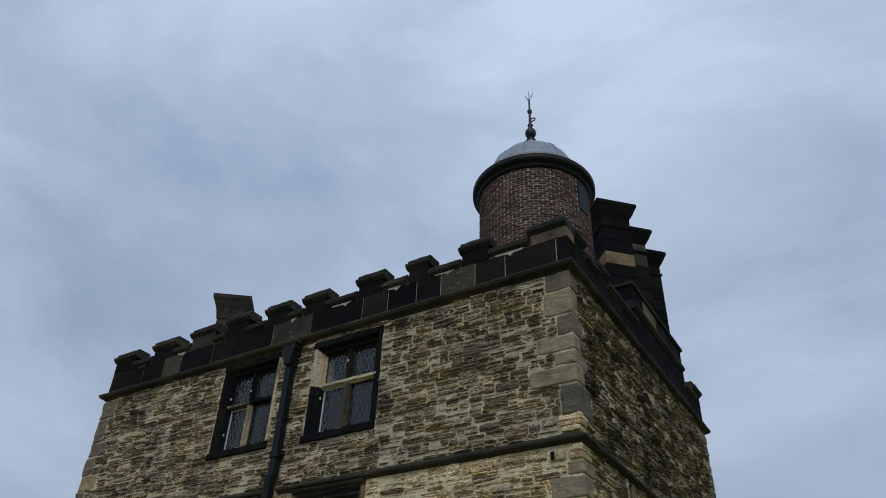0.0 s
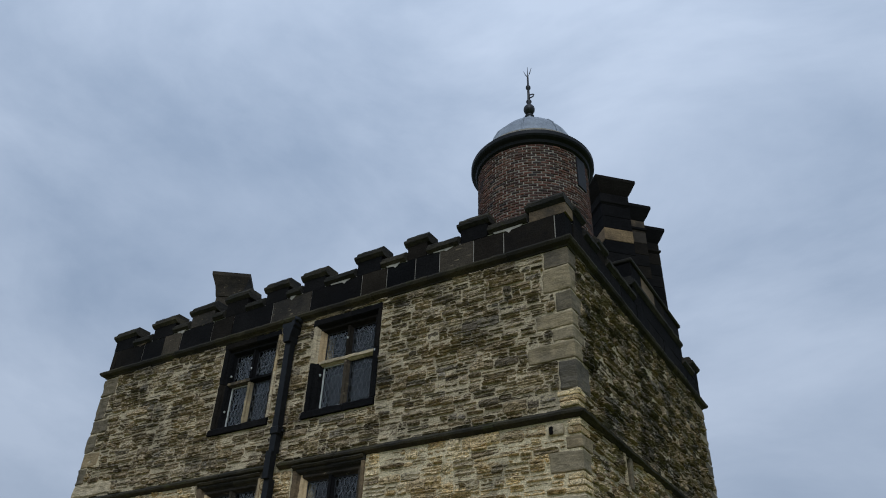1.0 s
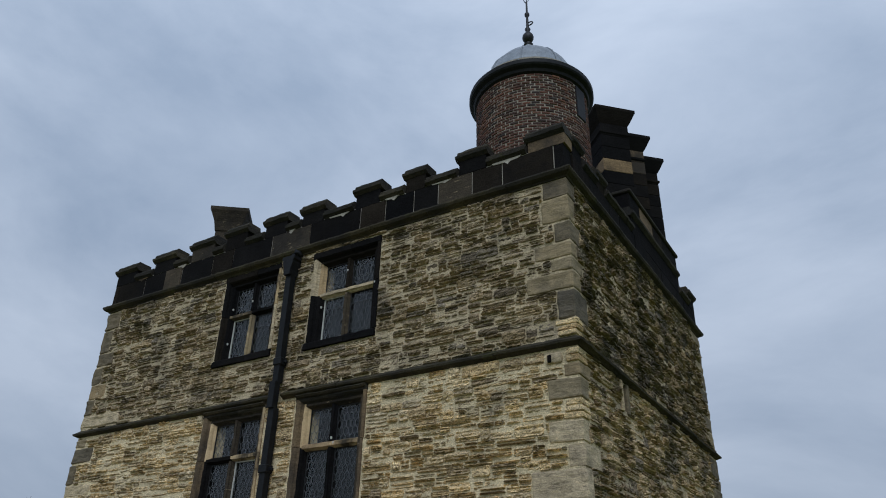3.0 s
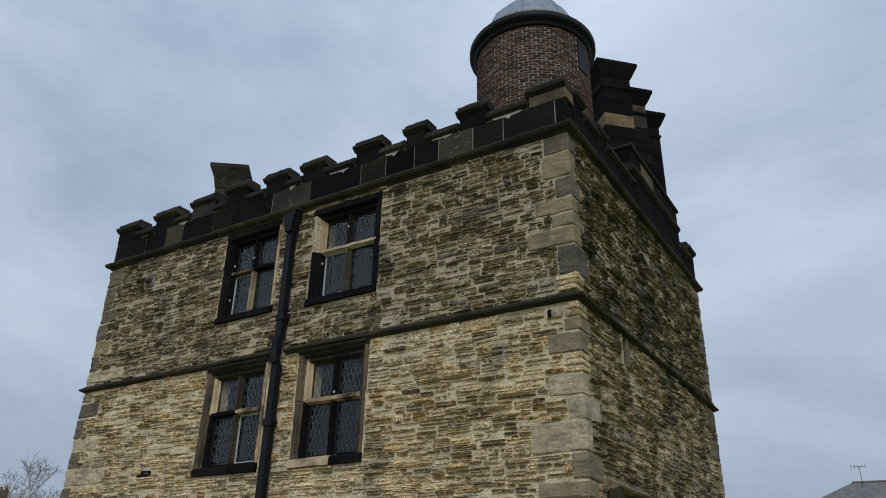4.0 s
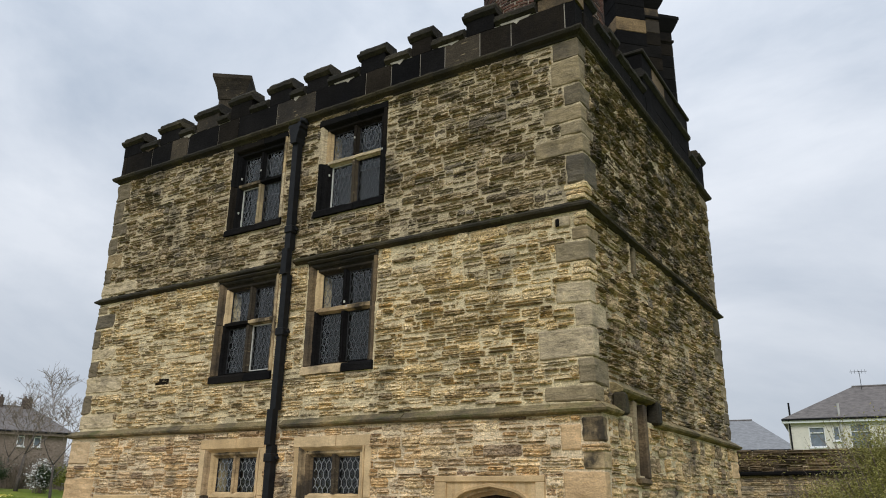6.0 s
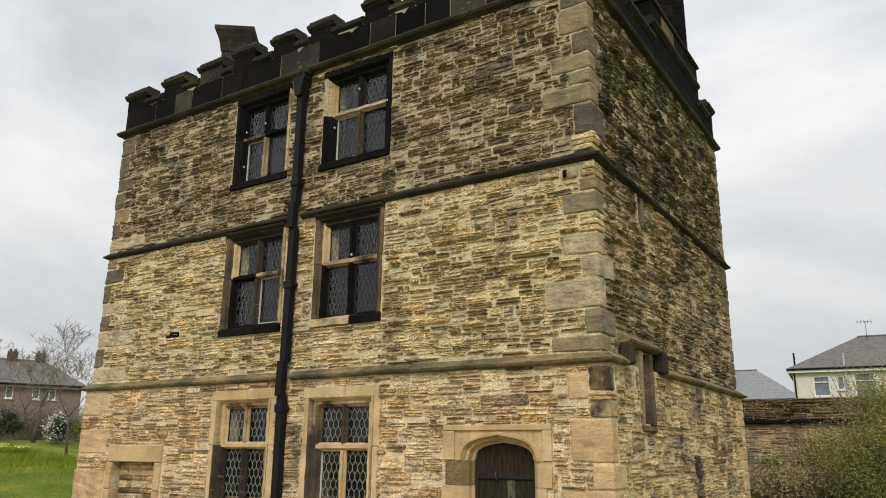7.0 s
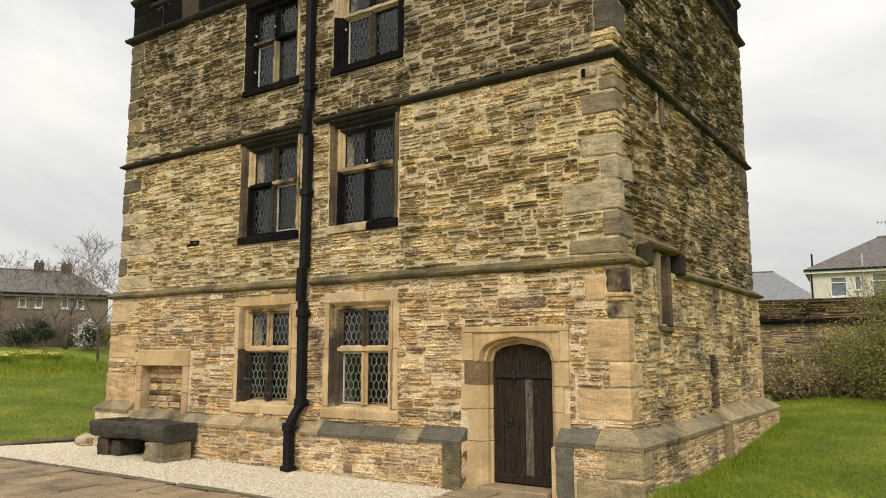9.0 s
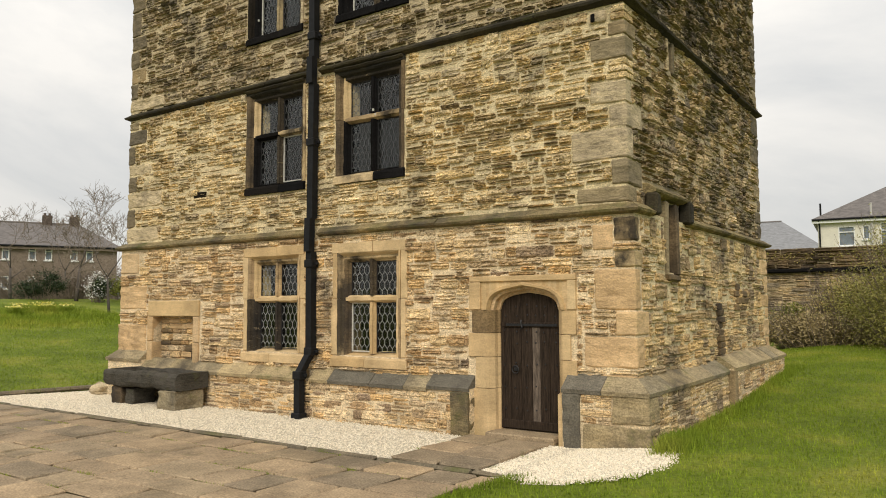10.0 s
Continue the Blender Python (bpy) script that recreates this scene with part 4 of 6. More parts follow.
dome = [(TR + 0.10, 11.055), (TR - 0.02, 11.12), (TR - 0.12, 11.22), (TR - 0.16, 11.34), (TR - 0.20, 11.50), (TR - 0.29, 11.69), (TR - 0.43, 11.87), (TR - 0.64, 12.03), (TR - 0.85, 12.13), (0.09, 12.20), (0.07, 12.42)]
dm = part("dome", at_origin(turret, Soup().lathe(dome, 48, (TX, TY))), LEAD, turret, "weathered grey lead dome", smooth=True)
for k in range(8):
    a = 2 * math.pi * k / 8 + 0.25
    path = [(TX + (r + 0.005) * math.cos(a), TY + (r + 0.005) * math.sin(a), z) for r, z in dome[:-1]]
    part("lead_roll", at_origin(turret, Soup().tube(path, 0.016, 6)), LEAD, dm, smooth=True)
fin = part("finial_rod", at_origin(turret, Soup().lathe([(0.06, 12.40), (0.10, 12.44), (0.05, 12.50), (0.035, 12.8), (0.06, 12.86), (0.03, 12.92), (0.024, 13.2), (0.05, 13.24), (0.05, 13.29), (0.022, 13.33), (0.018, 13.62)], 12, (TX, TY))), IRON, turret, "lead grey finial rod", smooth=True)
part("finial_ball", at_origin(turret, Soup().lathe([(0.02, 12.50), (0.075, 12.53), (0.11, 12.60), (0.115, 12.64), (0.105, 12.69), (0.065, 12.75), (0.02, 12.77)], 18, (TX, TY))), IRON, fin, smooth=True)
for dx, dz in ((-0.09, 0.18), (0.0, 0.26), (0.09, 0.18)):
    part("finial_spike", at_origin(turret, Soup().tube([(TX, TY, 13.58), (TX + dx * 0.5, TY, 13.66), (TX + dx, TY, 13.62 + dz)], [0.012, 0.01, 0.004], 5)), IRON, fin)
loop = [(TX + 0.05 + 0.07 * math.cos(a), TY, 13.0 + 0.04 * math.sin(a)) for a in np.linspace(0, 2 * math.pi, 13)]
part("finial_scroll", at_origin(turret, Soup().tube(loop, 0.014, 5)), IRON, fin)

# ---- windows ----
def lattice(x0, x1, z0, z1, y, cols=3, t=0.0055, roundel=False):
    """Long hexagons of lead between the edges of a light, thin flat strips; roundel: a ring in the middle."""
    s = Soup()
    cw = (x1 - x0) / cols
    ch = cw * 1.55
    side = ch * 0.42

    def clip(p, q):
        pts = [p, q]
        a0, a1 = 0.0, 1.0
        for ax, lo, hi in ((0, x0, x1), (1, z0, z1)):
            d = q[ax] - p[ax]
            if abs(d) < 1e-9:
                if not lo - 1e-9 <= p[ax] <= hi + 1e-9:
                    return None
                continue
            r = sorted(((lo - p[ax]) / d, (hi - p[ax]) / d))
            a0, a1 = max(a0, r[0]), min(a1, r[1])
        if a1 - a0 < 1e-3:
            return None
        return [tuple(p[i] + k * (q[i] - p[i]) for i in (0, 1)) for k in (a0, a1)]

    def bar(p, q):
        c = clip(p, q)
        if not c:
            return
        (ax, az), (bx, bz) = c
        d = math.hypot(bx - ax, bz - az)
        nx, nz = -(bz - az) / d * t, (bx - ax) / d * t
        v = [(ax + nx, y, az + nz), (ax - nx, y, az - nz), (bx - nx, y, bz - nz), (bx + nx, y, bz + nz)]
        v += [(a, y + 0.004, b) for a, _, b in v]
        s.add(v, [(0, 1, 2, 3), (0, 4, 5, 1), (1, 5, 6, 2), (2, 6, 7, 3), (3, 7, 4, 0)])
    rows = int((z1 - z0) / (ch * 0.79)) + 3
    for j in range(-1, rows):
        zb = z0 + j * (ch - side / 2)
        for i in range(-1, cols + 2):
            cx = x0 + (i + (0.5 if j % 2 else 0.0)) * cw
            bar((cx, zb), (cx, zb + side))
            bar((cx, zb + side), (cx + cw / 2, zb + ch - side / 2 + side * 0.0))
            bar((cx, zb + side), (cx - cw / 2, zb + ch - side / 2))
    if roundel:
        mx_, mz, n = (x0 + x1) / 2, z0 + 0.55 * (z1 - z0), 20
        for rad in (0.34, 0.22):
            ring = [(mx_ + rad * (x1 - x0) * math.cos(6.28318 * i / n), mz + 1.25 * rad * (x1 - x0) * math.sin(6.28318 * i / n)) for i in range(n + 1)]
            for a, b in zip(ring, ring[1:]):
                bar(a, b)
    return s


def window(key, number, label, mats, pale=(), dabs=()):
    """A cross window of two moulded orders. mats: outer and inner jambs (low, high for each side), mullion, transom, sill, head."""
    x0, x1, z0, z1 = WINDOWS[key]
    low = key[0] == "1"
    base = thing(f"window_{number}", label, "window", "windows of the tower front")
    base["kind"] = "structure"
    y = -0.02 if low else 0.0
    zb = z0 if low else z0 + 0.14
    mid = zb + 0.54 * (z1 - zb)
    wr = random.Random(number * 13)
    if not low:
        cut_x = x0 + 0.58 * (x1 - x0)
        for k, (a, b) in enumerate(((x0 - 0.05, cut_x), (cut_x, x1 + 0.03))):
            v = [(y - 0.05 - wr.uniform(0, 0.015), z0), (y - 0.045, zb - 0.035), (y - 0.02, zb - 0.005), (0.18, zb + 0.05), (0.34, zb + 0.05), (0.34, z0)]
            part("window_sill", Soup().prism(v[::-1], a + 0.004, b - 0.004, lambda u, v, w: (w, u, v), 0.011), mats["sill"][k], base)
    else:
        for a, b in ((x0 - 0.14, (x0 + x1) / 2 - 0.05), ((x0 + x1) / 2 - 0.05, x1 + 0.14)):
            v = [(y - 0.045, z0 - 0.17), (y - 0.045, z0 - 0.045), (y - 0.02, z0 - 0.025), (0.20, z0 + 0.06), (0.34, z0 + 0.06), (0.34, z0 - 0.17)]
            part("window_sill", Soup().prism(v[::-1], a + 0.004, b - 0.004, lambda u, v, w: (w, u, v), 0.011), mats["sill"][0], base)
    wide = 0.11 if low else 0.045
    for side, sx, xe in (("left", 1, x0), ("right", -1, x1)):
        for k, (a, b) in enumerate(((zb, mid), (mid, z1))):
            out, inn = mats[side][k]
            if low:
                part("jamb_stone", Soup().worn((xe - sx * (wide + wr.uniform(-0.02, 0.05)), y - 0.02, a + 0.004), (xe - sx * 0.004, 0.30, b - 0.004), 0.012, 0.006, k + number), ASHLAR, base)
            edge = 0.0 if low else wide - wr.uniform(0, 0.03)
            o = [(xe - sx * edge, y - 0.022), (xe + sx * 0.025, y - 0.022), (xe + sx * 0.05, y), (xe + sx * 0.06, y + 0.03), (xe + sx * 0.085, y + 0.055), (xe + sx * 0.085, 0.34), (xe - sx * edge, 0.34)]
            part("jamb", Soup().prism(o if sx > 0 else o[::-1], a + 0.004, b - 0.004, lambda u, v, w: (u, v, w), 0.011), out, base)
            o = [(xe + sx * 0.086, y + 0.05), (xe + sx * 0.125, y + 0.05), (xe + sx * 0.14, y + 0.07), (xe + sx * 0.15, y + 0.10), (xe + sx * 0.18, y + 0.125), (xe + sx * 0.185, 0.34), (xe + sx * 0.086, 0.34)]
            part("inner_jamb", Soup().prism(o if sx > 0 else o[::-1], a, b, lambda u, v, w: (u, v, w), 0.011), inn, base)
    top = z1 + (0.13 if low else 0.085)
    half = (x0 + x1) / 2 + 0.1
    for a, b in ((x0 - wide, half), (half, x1 + wide)):
        drop = wr.uniform(-0.006, 0.006)
        o = [(y - 0.026 + drop, top), (y - 0.026 + drop, z1 - 0.02), (y, z1 - 0.045), (y + 0.03, z1 - 0.055), (y + 0.055, z1 - 0.08), (0.34, z1 - 0.08), (0.34, top)]
        part("lintel", Soup().prism(o, a + 0.004, b - 0.004, lambda u, v, w: (w, u, v), 0.011), mats["head"][0], base)
    o = [(y + 0.05, z1 - 0.081), (y + 0.05, z1 - 0.115), (y + 0.07, z1 - 0.13), (y + 0.10, z1 - 0.14), (y + 0.125, z1 - 0.165), (0.34, z1 - 0.17), (0.34, z1 - 0.081)]
    part("inner_head", Soup().prism(o, x0 + 0.09, x1 - 0.09, lambda u, v, w: (w, u, v), 0.011), mats["head"][1], base)
    if key[0] == "2":   # a weathered hood under the string course
        o = [(-0.02, z1 + 0.01), (-0.06, z1 + 0.015), (-0.085, z1 + 0.045), (-0.05, z1 + 0.075), (-0.02, z1 + 0.08)]
        part("hood_mould", Soup().prism(o, x0 - 0.02, x1 + 0.02, lambda u, v, w: (w, u, v), 0.011), STRING, base, "mossy drip over the head")
    gx0, gx1, gz0, gz1 = x0 + 0.185, x1 - 0.185, zb + 0.055, z1 - 0.165
    cx = (gx0 + gx1) / 2
    yb = y + 0.06
    hexa = [(-0.062, 0.10), (-0.055, 0.06), (-0.03, 0.03), (-0.026, 0.0), (0.026, 0.0), (0.03, 0.03), (0.055, 0.06), (0.062, 0.10)]
    for k, (a, b) in enumerate(((gz0 - 0.02, mid - 0.05), (mid + 0.05, gz1 + 0.03))):
        part("mullion", Soup().prism([(cx + u, yb + v) for u, v in hexa], a, b, lambda u, v, w: (u, v, w), 0.011), mats["mullion"][k], base)
    for k, (a, b) in enumerate(((gx0 - 0.06, cx + 0.01), (cx + 0.01, gx1 + 0.06))):
        part("transom", Soup().prism([(yb - 0.012 + v, mid + u) for u, v in hexa], a, b - 0.003, lambda u, v, w: (w, u, v), 0.011), mats["transom"][k], base)
    for px_, pz in dabs:   # small lime plugs where old bars were fixed
        o = [(px_ + 0.013 * math.cos(q) * (1 + 0.2 * math.sin(3 * q)), pz + 0.022 * math.sin(q)) for q in np.linspace(0, 5.6, 9)]
        part("mortar_dab", Soup().prism(o, -yb - 0.01, -yb + 0.012, front), FRAME, base, "pale lime dab")
    k = 0
    for za, zz in ((gz0, mid - 0.055), (mid + 0.055, gz1)):
        for xa, xb in ((gx0 - 0.005, cx - 0.055), (cx + 0.055, gx1 + 0.005)):
            yg = yb + 0.085
            pane = part("pane", Soup().box((xa, yg + 0.012, za), (xb, yg + 0.018, zz), 0.001), GLASS, base)
            pane.visible_shadow = False
            part("leading", lattice(xa, xb, za, zz, yg, 4 if low else 5, 0.0042 if low else 0.0034, key[0] == "3" and k > 1), CAME if low else CAME_DARK, base, "honeycomb lead cames")
            fm = FRAME if k in pale else IRON
            t = 0.018 if k in pale else 0.012
            for a, b in (((xa, za), (xa + t, zz)), ((xb - t, za), (xb, zz)), ((xa + t, za), (xb - t, za + t)), ((xa + t, zz - t), (xb - t, zz))):
                part("casement_bar", Soup().box((a[0], yg - 0.014, a[1]), (b[0], yg + 0.012, b[1]), 0.002), fm, base)
            k += 1
    return base


A, SB, ST, SO = ASHLAR, WORN_SOOT, STAINED, SOOT
window("1l", 1, "mullioned window with buff stone frame and leaded lights",
       dict(left=((SB, SB), (ST, A)), right=((A, ST), (A, A)), mullion=(SB, ST), transom=(A, A), sill=(A, A), head=(A, ST)))
window("1r", 2, "mullioned window with buff stone frame beside the door",
       dict(left=((ST, SOOT_BUFF), (ST, SOOT_BUFF)), right=((ST, A), (A, A)), mullion=(A, SB), transom=(A, A), sill=(A, A), head=(A, ST)), pale=(0,))
window("2l", 3, "mullioned window with blackened jamb and sill",
       dict(left=((SOOT_BUFF, SO), (SOOT_BUFF, A)), right=((ST, SOOT_BUFF), (ST, ST)), mullion=(SB, SB), transom=(SO, ST), sill=(SO, SO), head=(COPING, SB)), pale=(1,))
window("2r", 4, "mullioned window with part-blackened stone frame",
       dict(left=((SOOT_BUFF, SO), (SOOT_BUFF, A)), right=((SOOT_BUFF, SB), (SOOT_BUFF, SB)), mullion=(SO, SO), transom=(ST, ST), sill=(ST, SO), head=(COPING, SB)), pale=(), dabs=((-4.20, 4.78), (-4.15, 4.70)))
window("3l", 5, "soot-black mullioned window under the battlements",
       dict(left=((SO, SO), (SO, SO)), right=((QUOIN_BUFF, SB), (ST, SB)), mullion=(QUOIN_TOP, SO), transom=(ST, SO), sill=(SO, SO), head=(SO, SO)), pale=(0,), dabs=((-6.42, 7.62), (-6.92, 7.55), (-6.92, 6.85)))
window("3r", 6, "soot-black mullioned window with a pale transom",
       dict(left=((SO, SO), (QUOIN_BUFF, ST)), right=((SO, SO), (SO, SO)), mullion=(SB, SO), transom=(QUOIN_BUFF, QUOIN_BUFF), sill=(SO, SO), head=(SO, SO)), pale=(0,), dabs=((-4.17, 7.72), (-4.70, 7.12), (-3.56, 7.35)))

# ---- door ----
SPRING = 1.60


def arch(x0, x1, spring, rise, n=28):
    """A four-centred arch from left to right."""
    c, h = (x0 + x1) / 2, (x1 - x0) / 2
    out = []
    for i in range(n + 1):
        s = -1 + 2 * i / n
        z = spring + rise * (0.72 * (1 - abs(s) ** 5) ** 0.5 + 0.28 * (1 - abs(s)))
        out.append((c + h * s, z))
    return out


surround = thing("door_surround", "buff ashlar doorway with a flat pointed arch", "doorway")
surround["kind"] = "structure"
ax0, ax1 = -1.93, -1.03
cuts = [-0.16, 0.52, 0.95, 1.28, SPRING]
for sx, edge, outer in ((1, ax0, (0.34, 0.30, 0.42, 0.36)), (-1, ax1, (0.20, 0.33, 0.24, 0.32))):
    for k in range(4):
        o = [(edge - sx * outer[k], -0.05), (edge - sx * 0.13, -0.05), (edge - sx * 0.10, -0.03), (edge - sx * 0.04, 0.04), (edge - sx * 0.03, 0.10), (edge, 0.12), (edge, 0.30), (edge - sx * outer[k], 0.30)]
        if k == 0:
            o[0] = (o[0][0], -0.19 if sx < 0 else -0.05)
            if sx < 0:
                o[1] = (edge - sx * 0.12, -0.19)
                o[2] = (edge - sx * 0.09, -0.12)
        part("jamb_stone", Soup().prism(o if sx > 0 else o[::-1], cuts[k] + 0.004, cuts[k + 1] - 0.004, lambda u, v, w: (u, v, w)), SOOT_BUFF if (sx > 0 and k == 3) else ASHLAR, surround)
# arched head: spandrels about a moulded arch
for half in (0, 1):
    c = (ax0 + ax1) / 2
    for (grow, za, depth, back) in ((0.13, 0.10, -0.034, 0.30), (0.05, 0.05, 0.02, 0.30), (0.0, 0.0, 0.11, 0.30)):
        full = arch(ax0 - grow, ax1 + grow, SPRING, 0.235 + za)
        pts = [p for p in full if (p[0] <= c + 1e-6 if half == 0 else p[0] >= c - 1e-6)]
        xo = (ax0 - 0.40 if half == 0 else ax1 + 0.33)
        poly = ([(xo, SPRING)] + pts + [(c, 2.05), (xo, 2.05)]) if half == 0 else (pts + [(xo, SPRING), (xo, 2.05), (c, 2.05)])
        s = Soup()
        # a fan of quads between the arch and the top edge
        n = len(pts)
        for i in range(n - 1):
            (xa, z_a), (xb, z_b) = pts[i], pts[i + 1]
            v = [(xa, depth, z_a), (xb, depth, z_b), (xb, depth, 2.05), (xa, depth, 2.05), (xa, back, z_a), (xb, back, z_b)]
            s.add(v, [(0, 1, 2, 3), (0, 4, 5, 1)])
        xin = pts[0][0] if half == 0 else pts[-1][0]
        a, b = sorted((xo, xin))
        s.add([(a, depth, SPRING), (b, depth, SPRING), (b, depth, 2.05), (a, depth, 2.05), (a, back, SPRING), (b, back, SPRING), (b, back, 2.05), (a, back, 2.05)],
              [(0, 1, 2, 3), (0, 4, 5, 1), (0, 3, 7, 4), (3, 2, 6, 7), (1, 5, 6, 2)])
        part("arch_stone", s, ASHLAR if depth < 0 else QUOIN, surround)
for half in (0, 1):   # raised roll round the arch, and the square frame round the sunk spandrels
    rings = [[q for q in arch(ax0 - g, ax1 + g, SPRING, 0.235 + h) if (q[0] <= c + 1e-6 if half == 0 else q[0] >= c - 1e-6)] for g, h in ((0.185, 0.145), (0.165, 0.13), (0.125, 0.097), (0.10, 0.08))]
    depths = (-0.034, -0.072, -0.07, 0.0)
    n = min(len(q) for q in rings)
    verts = [(q[i][0], d, q[i][1]) for q, d in zip(rings, depths) for i in range(n)]
    part("arch_roll", Soup().add(verts, [(k * n + i, k * n + i + 1, (k + 1) * n + i + 1, (k + 1) * n + i) for k in range(3) for i in range(n - 1)]), ASHLAR, surround)
for a, b, e, f in ((ax0 - 0.40, ax1 + 0.33, 1.985, 2.065), (ax0 - 0.40, ax0 - 0.215, SPRING, 1.985), (ax1 + 0.205, ax1 + 0.33, SPRING, 1.985)):
    part("door_label", Soup().worn((a, -0.07, e + 0.003), (b, 0.05, f), 0.012, 0.005, a), ASHLAR, surround)

door = thing("plank_door", "closed dark weathered oak plank door with iron strap", "door", at=(-1.48, 0.16, 0.0))
dr = random.Random(2)
xs = [-1.97, -1.78, -1.62, -1.45, -1.33, -1.19, -0.99]
for i in range(6):
    yy = 0.150 + dr.uniform(-0.004, 0.004)
    part("plank", at_origin(door, Soup().box((xs[i] + 0.003, yy, 0.08), (xs[i + 1] - 0.003, 0.20, 1.38), 0.006)), OAK_GREY if i == 3 else OAK, door, "bleached grey plank" if i == 3 else "")
part("top_board", at_origin(door, Soup().box((-1.97, 0.148, 1.42), (-0.99, 0.20, 1.88), 0.006)), OAK, door)
part("cross_rail", at_origin(door, Soup().box((-1.93, 0.128, 1.36), (-1.03, 0.17, 1.43), 0.008)), OAK, door)
part("bottom_rail", at_origin(door, Soup().box((-1.95, 0.132, -0.02), (-1.01, 0.19, 0.10), 0.01)), OAK, door)
part("side_stile", at_origin(door, Soup().box((-1.93, 0.135, 0.1), (-1.88, 0.17, 1.36), 0.006)), OAK, door)
part("iron_strap", at_origin(door, Soup().box((-1.84, 0.118, 1.375), (-1.06, 0.129, 1.41), 0.003)), IRON, door, "dark iron strap")
part("latch", at_origin(door, Soup().tube([(-1.60, 0.12, 1.46), (-1.60, 0.105, 1.42), (-1.58, 0.105, 1.36), (-1.61, 0.12, 1.34)], 0.012, 6)), IRON, door, "hanging iron latch")
rg = [(-1.70 + 0.05 * math.cos(a), 0.125, 0.78 + 0.05 * math.sin(a)) for a in np.linspace(0, 2 * math.pi, 17)]
part("ring_handle", at_origin(door, Soup().tube(rg, 0.009, 6)), IRON, door, "round iron ring handle")
part("handle_plate", at_origin(door, Soup().box((-1.73, 0.13, 0.76), (-1.67, 0.150, 0.84), 0.006)), IRON, door)
stud = Soup().lathe([(0.014, 0.0), (0.011, 0.007), (0.002, 0.011)], 6, (0, 0)).mesh("stud", IRON)
for z in (0.25, 0.55, 0.85, 1.15, 1.30, 1.52, 1.66):
    for i in range(6):
        ob = new("stud", stud)
        ob.parent = door
        ob.matrix_basis = pose((xs[i] + xs[i + 1]) / 2 + 1.48 + dr.uniform(-0.02, 0.02), 0.147 - 0.16, z + dr.uniform(-0.02, 0.02), 90, 0, 0)

# ---- blocked niche with a trough below it ----
niche = thing("blocked_niche", "walled-up niche with a buff stone frame", "niche")
niche["kind"] = "structure"
nx0, nx1, nz0, nz1 = NICHE
part("lintel", Soup().box((nx0 - 0.15, -0.065, nz1), (nx1 + 0.16, 0.3, nz1 + 0.30), 0.012, 0.006), ASHLAR, niche)
for a, b in ((0.45, 0.98), (0.99, nz1 - 0.005)):
    part("jamb", Soup().box((nx0 - 0.17, -0.06, a), (nx0, 0.3, b), 0.012, 0.006), QUOIN, niche)
    part("jamb", Soup().box((nx1, -0.06, a), (nx1 + 0.16, 0.3, b), 0.012, 0.006), QUOIN, niche)
part("backing", Soup().box((nx0, 0.17, nz0 - 0.1), (nx1, 0.3, nz1), 0.002), MORTAR, niche)
nb = random.Random(8)
z = nz0
while z < nz1 - 0.03:
    h, x = min(nb.uniform(0.075, 0.15), nz1 - z), nx0 + 0.01
    while x < nx1 - 0.05:
        e = min(nx1 - 0.005, x + nb.uniform(0.12, 0.38))
        part("infill_stone", Soup().box((x + 0.006, 0.12 + nb.uniform(0, 0.015), z + 0.006), (e - 0.006, 0.2, z + h - 0.006), 0.014, 0.012), SOOT_BUFF if nb.random() < 0.18 else (LOW if nb.random() < 0.6 else QUOIN), niche)
        x = e
    z += h

# ---- downpipe ----
PX, PW = -5.36, 0.062
pipe = thing("downpipe", "square black cast-iron downpipe fixed to the front", "downpipe", at=(PX, -0.12, 0))
yo = -0.12


def pipe_run(p, q, w=PW):
    s = Soup()
    v = [(c[0] + a * w, c[1] + b * w, c[2]) for c in (p, q) for a, b in ((-1, -1), (1, -1), (1, 1), (-1, 1))]
    return s.add(v, [(3, 2, 1, 0), (4, 5, 6, 7)] + [(i, (i + 1) % 4, 4 + (i + 1) % 4, 4 + i) for i in range(4)])


runs = [((PX, yo, 0.90), (PX - 0.01, yo, 2.55)), ((PX - 0.01, yo - 0.05, 2.55), (PX, yo - 0.05, 3.1)), ((PX, yo, 3.1), (PX + 0.02, yo, 5.35)), ((PX + 0.02, yo - 0.05, 5.35), (PX + 0.02, yo - 0.05, 5.8)), ((PX + 0.02, yo, 5.8), (PX + 0.01, yo, 8.0)),
        ((PX, yo, 0.92), (PX - 0.07, -0.30, 0.58)), ((PX - 0.07, -0.30, 0.60), (PX - 0.07, -0.30, -0.12))]
for a, b in runs:
    part("pipe_length", at_origin(pipe, pipe_run(a, b)), BLACK, pipe)
for z, x, y in ((6.17, PX + 0.02, yo), (4.37, PX + 0.01, yo), (2.36, PX - 0.01, yo), (0.93, PX, yo), (0.56, PX - 0.07, -0.30)):
    part("socket", at_origin(pipe, Soup().box((x - 0.085, y - 0.085, z - 0.07), (x + 0.085, y + 0.085, z + 0.06), 0.012)), BLACK, pipe)
    part("fixing_lug", at_origin(pipe, Soup().box((x - 0.13, y - 0.0, z - 0.03), (x + 0.13, y + 0.06, z + 0.02), 0.01)), BLACK, pipe)
hop = [(-0.068, 7.80), (0.068, 7.80), (0.075, 7.90), (0.12, 8.04), (0.12, 8.09), (0.145, 8.11), (0.145, 8.17), (-0.145, 8.17), (-0.145, 8.11), (-0.12, 8.09), (-0.12, 8.04), (-0.075, 7.90)]
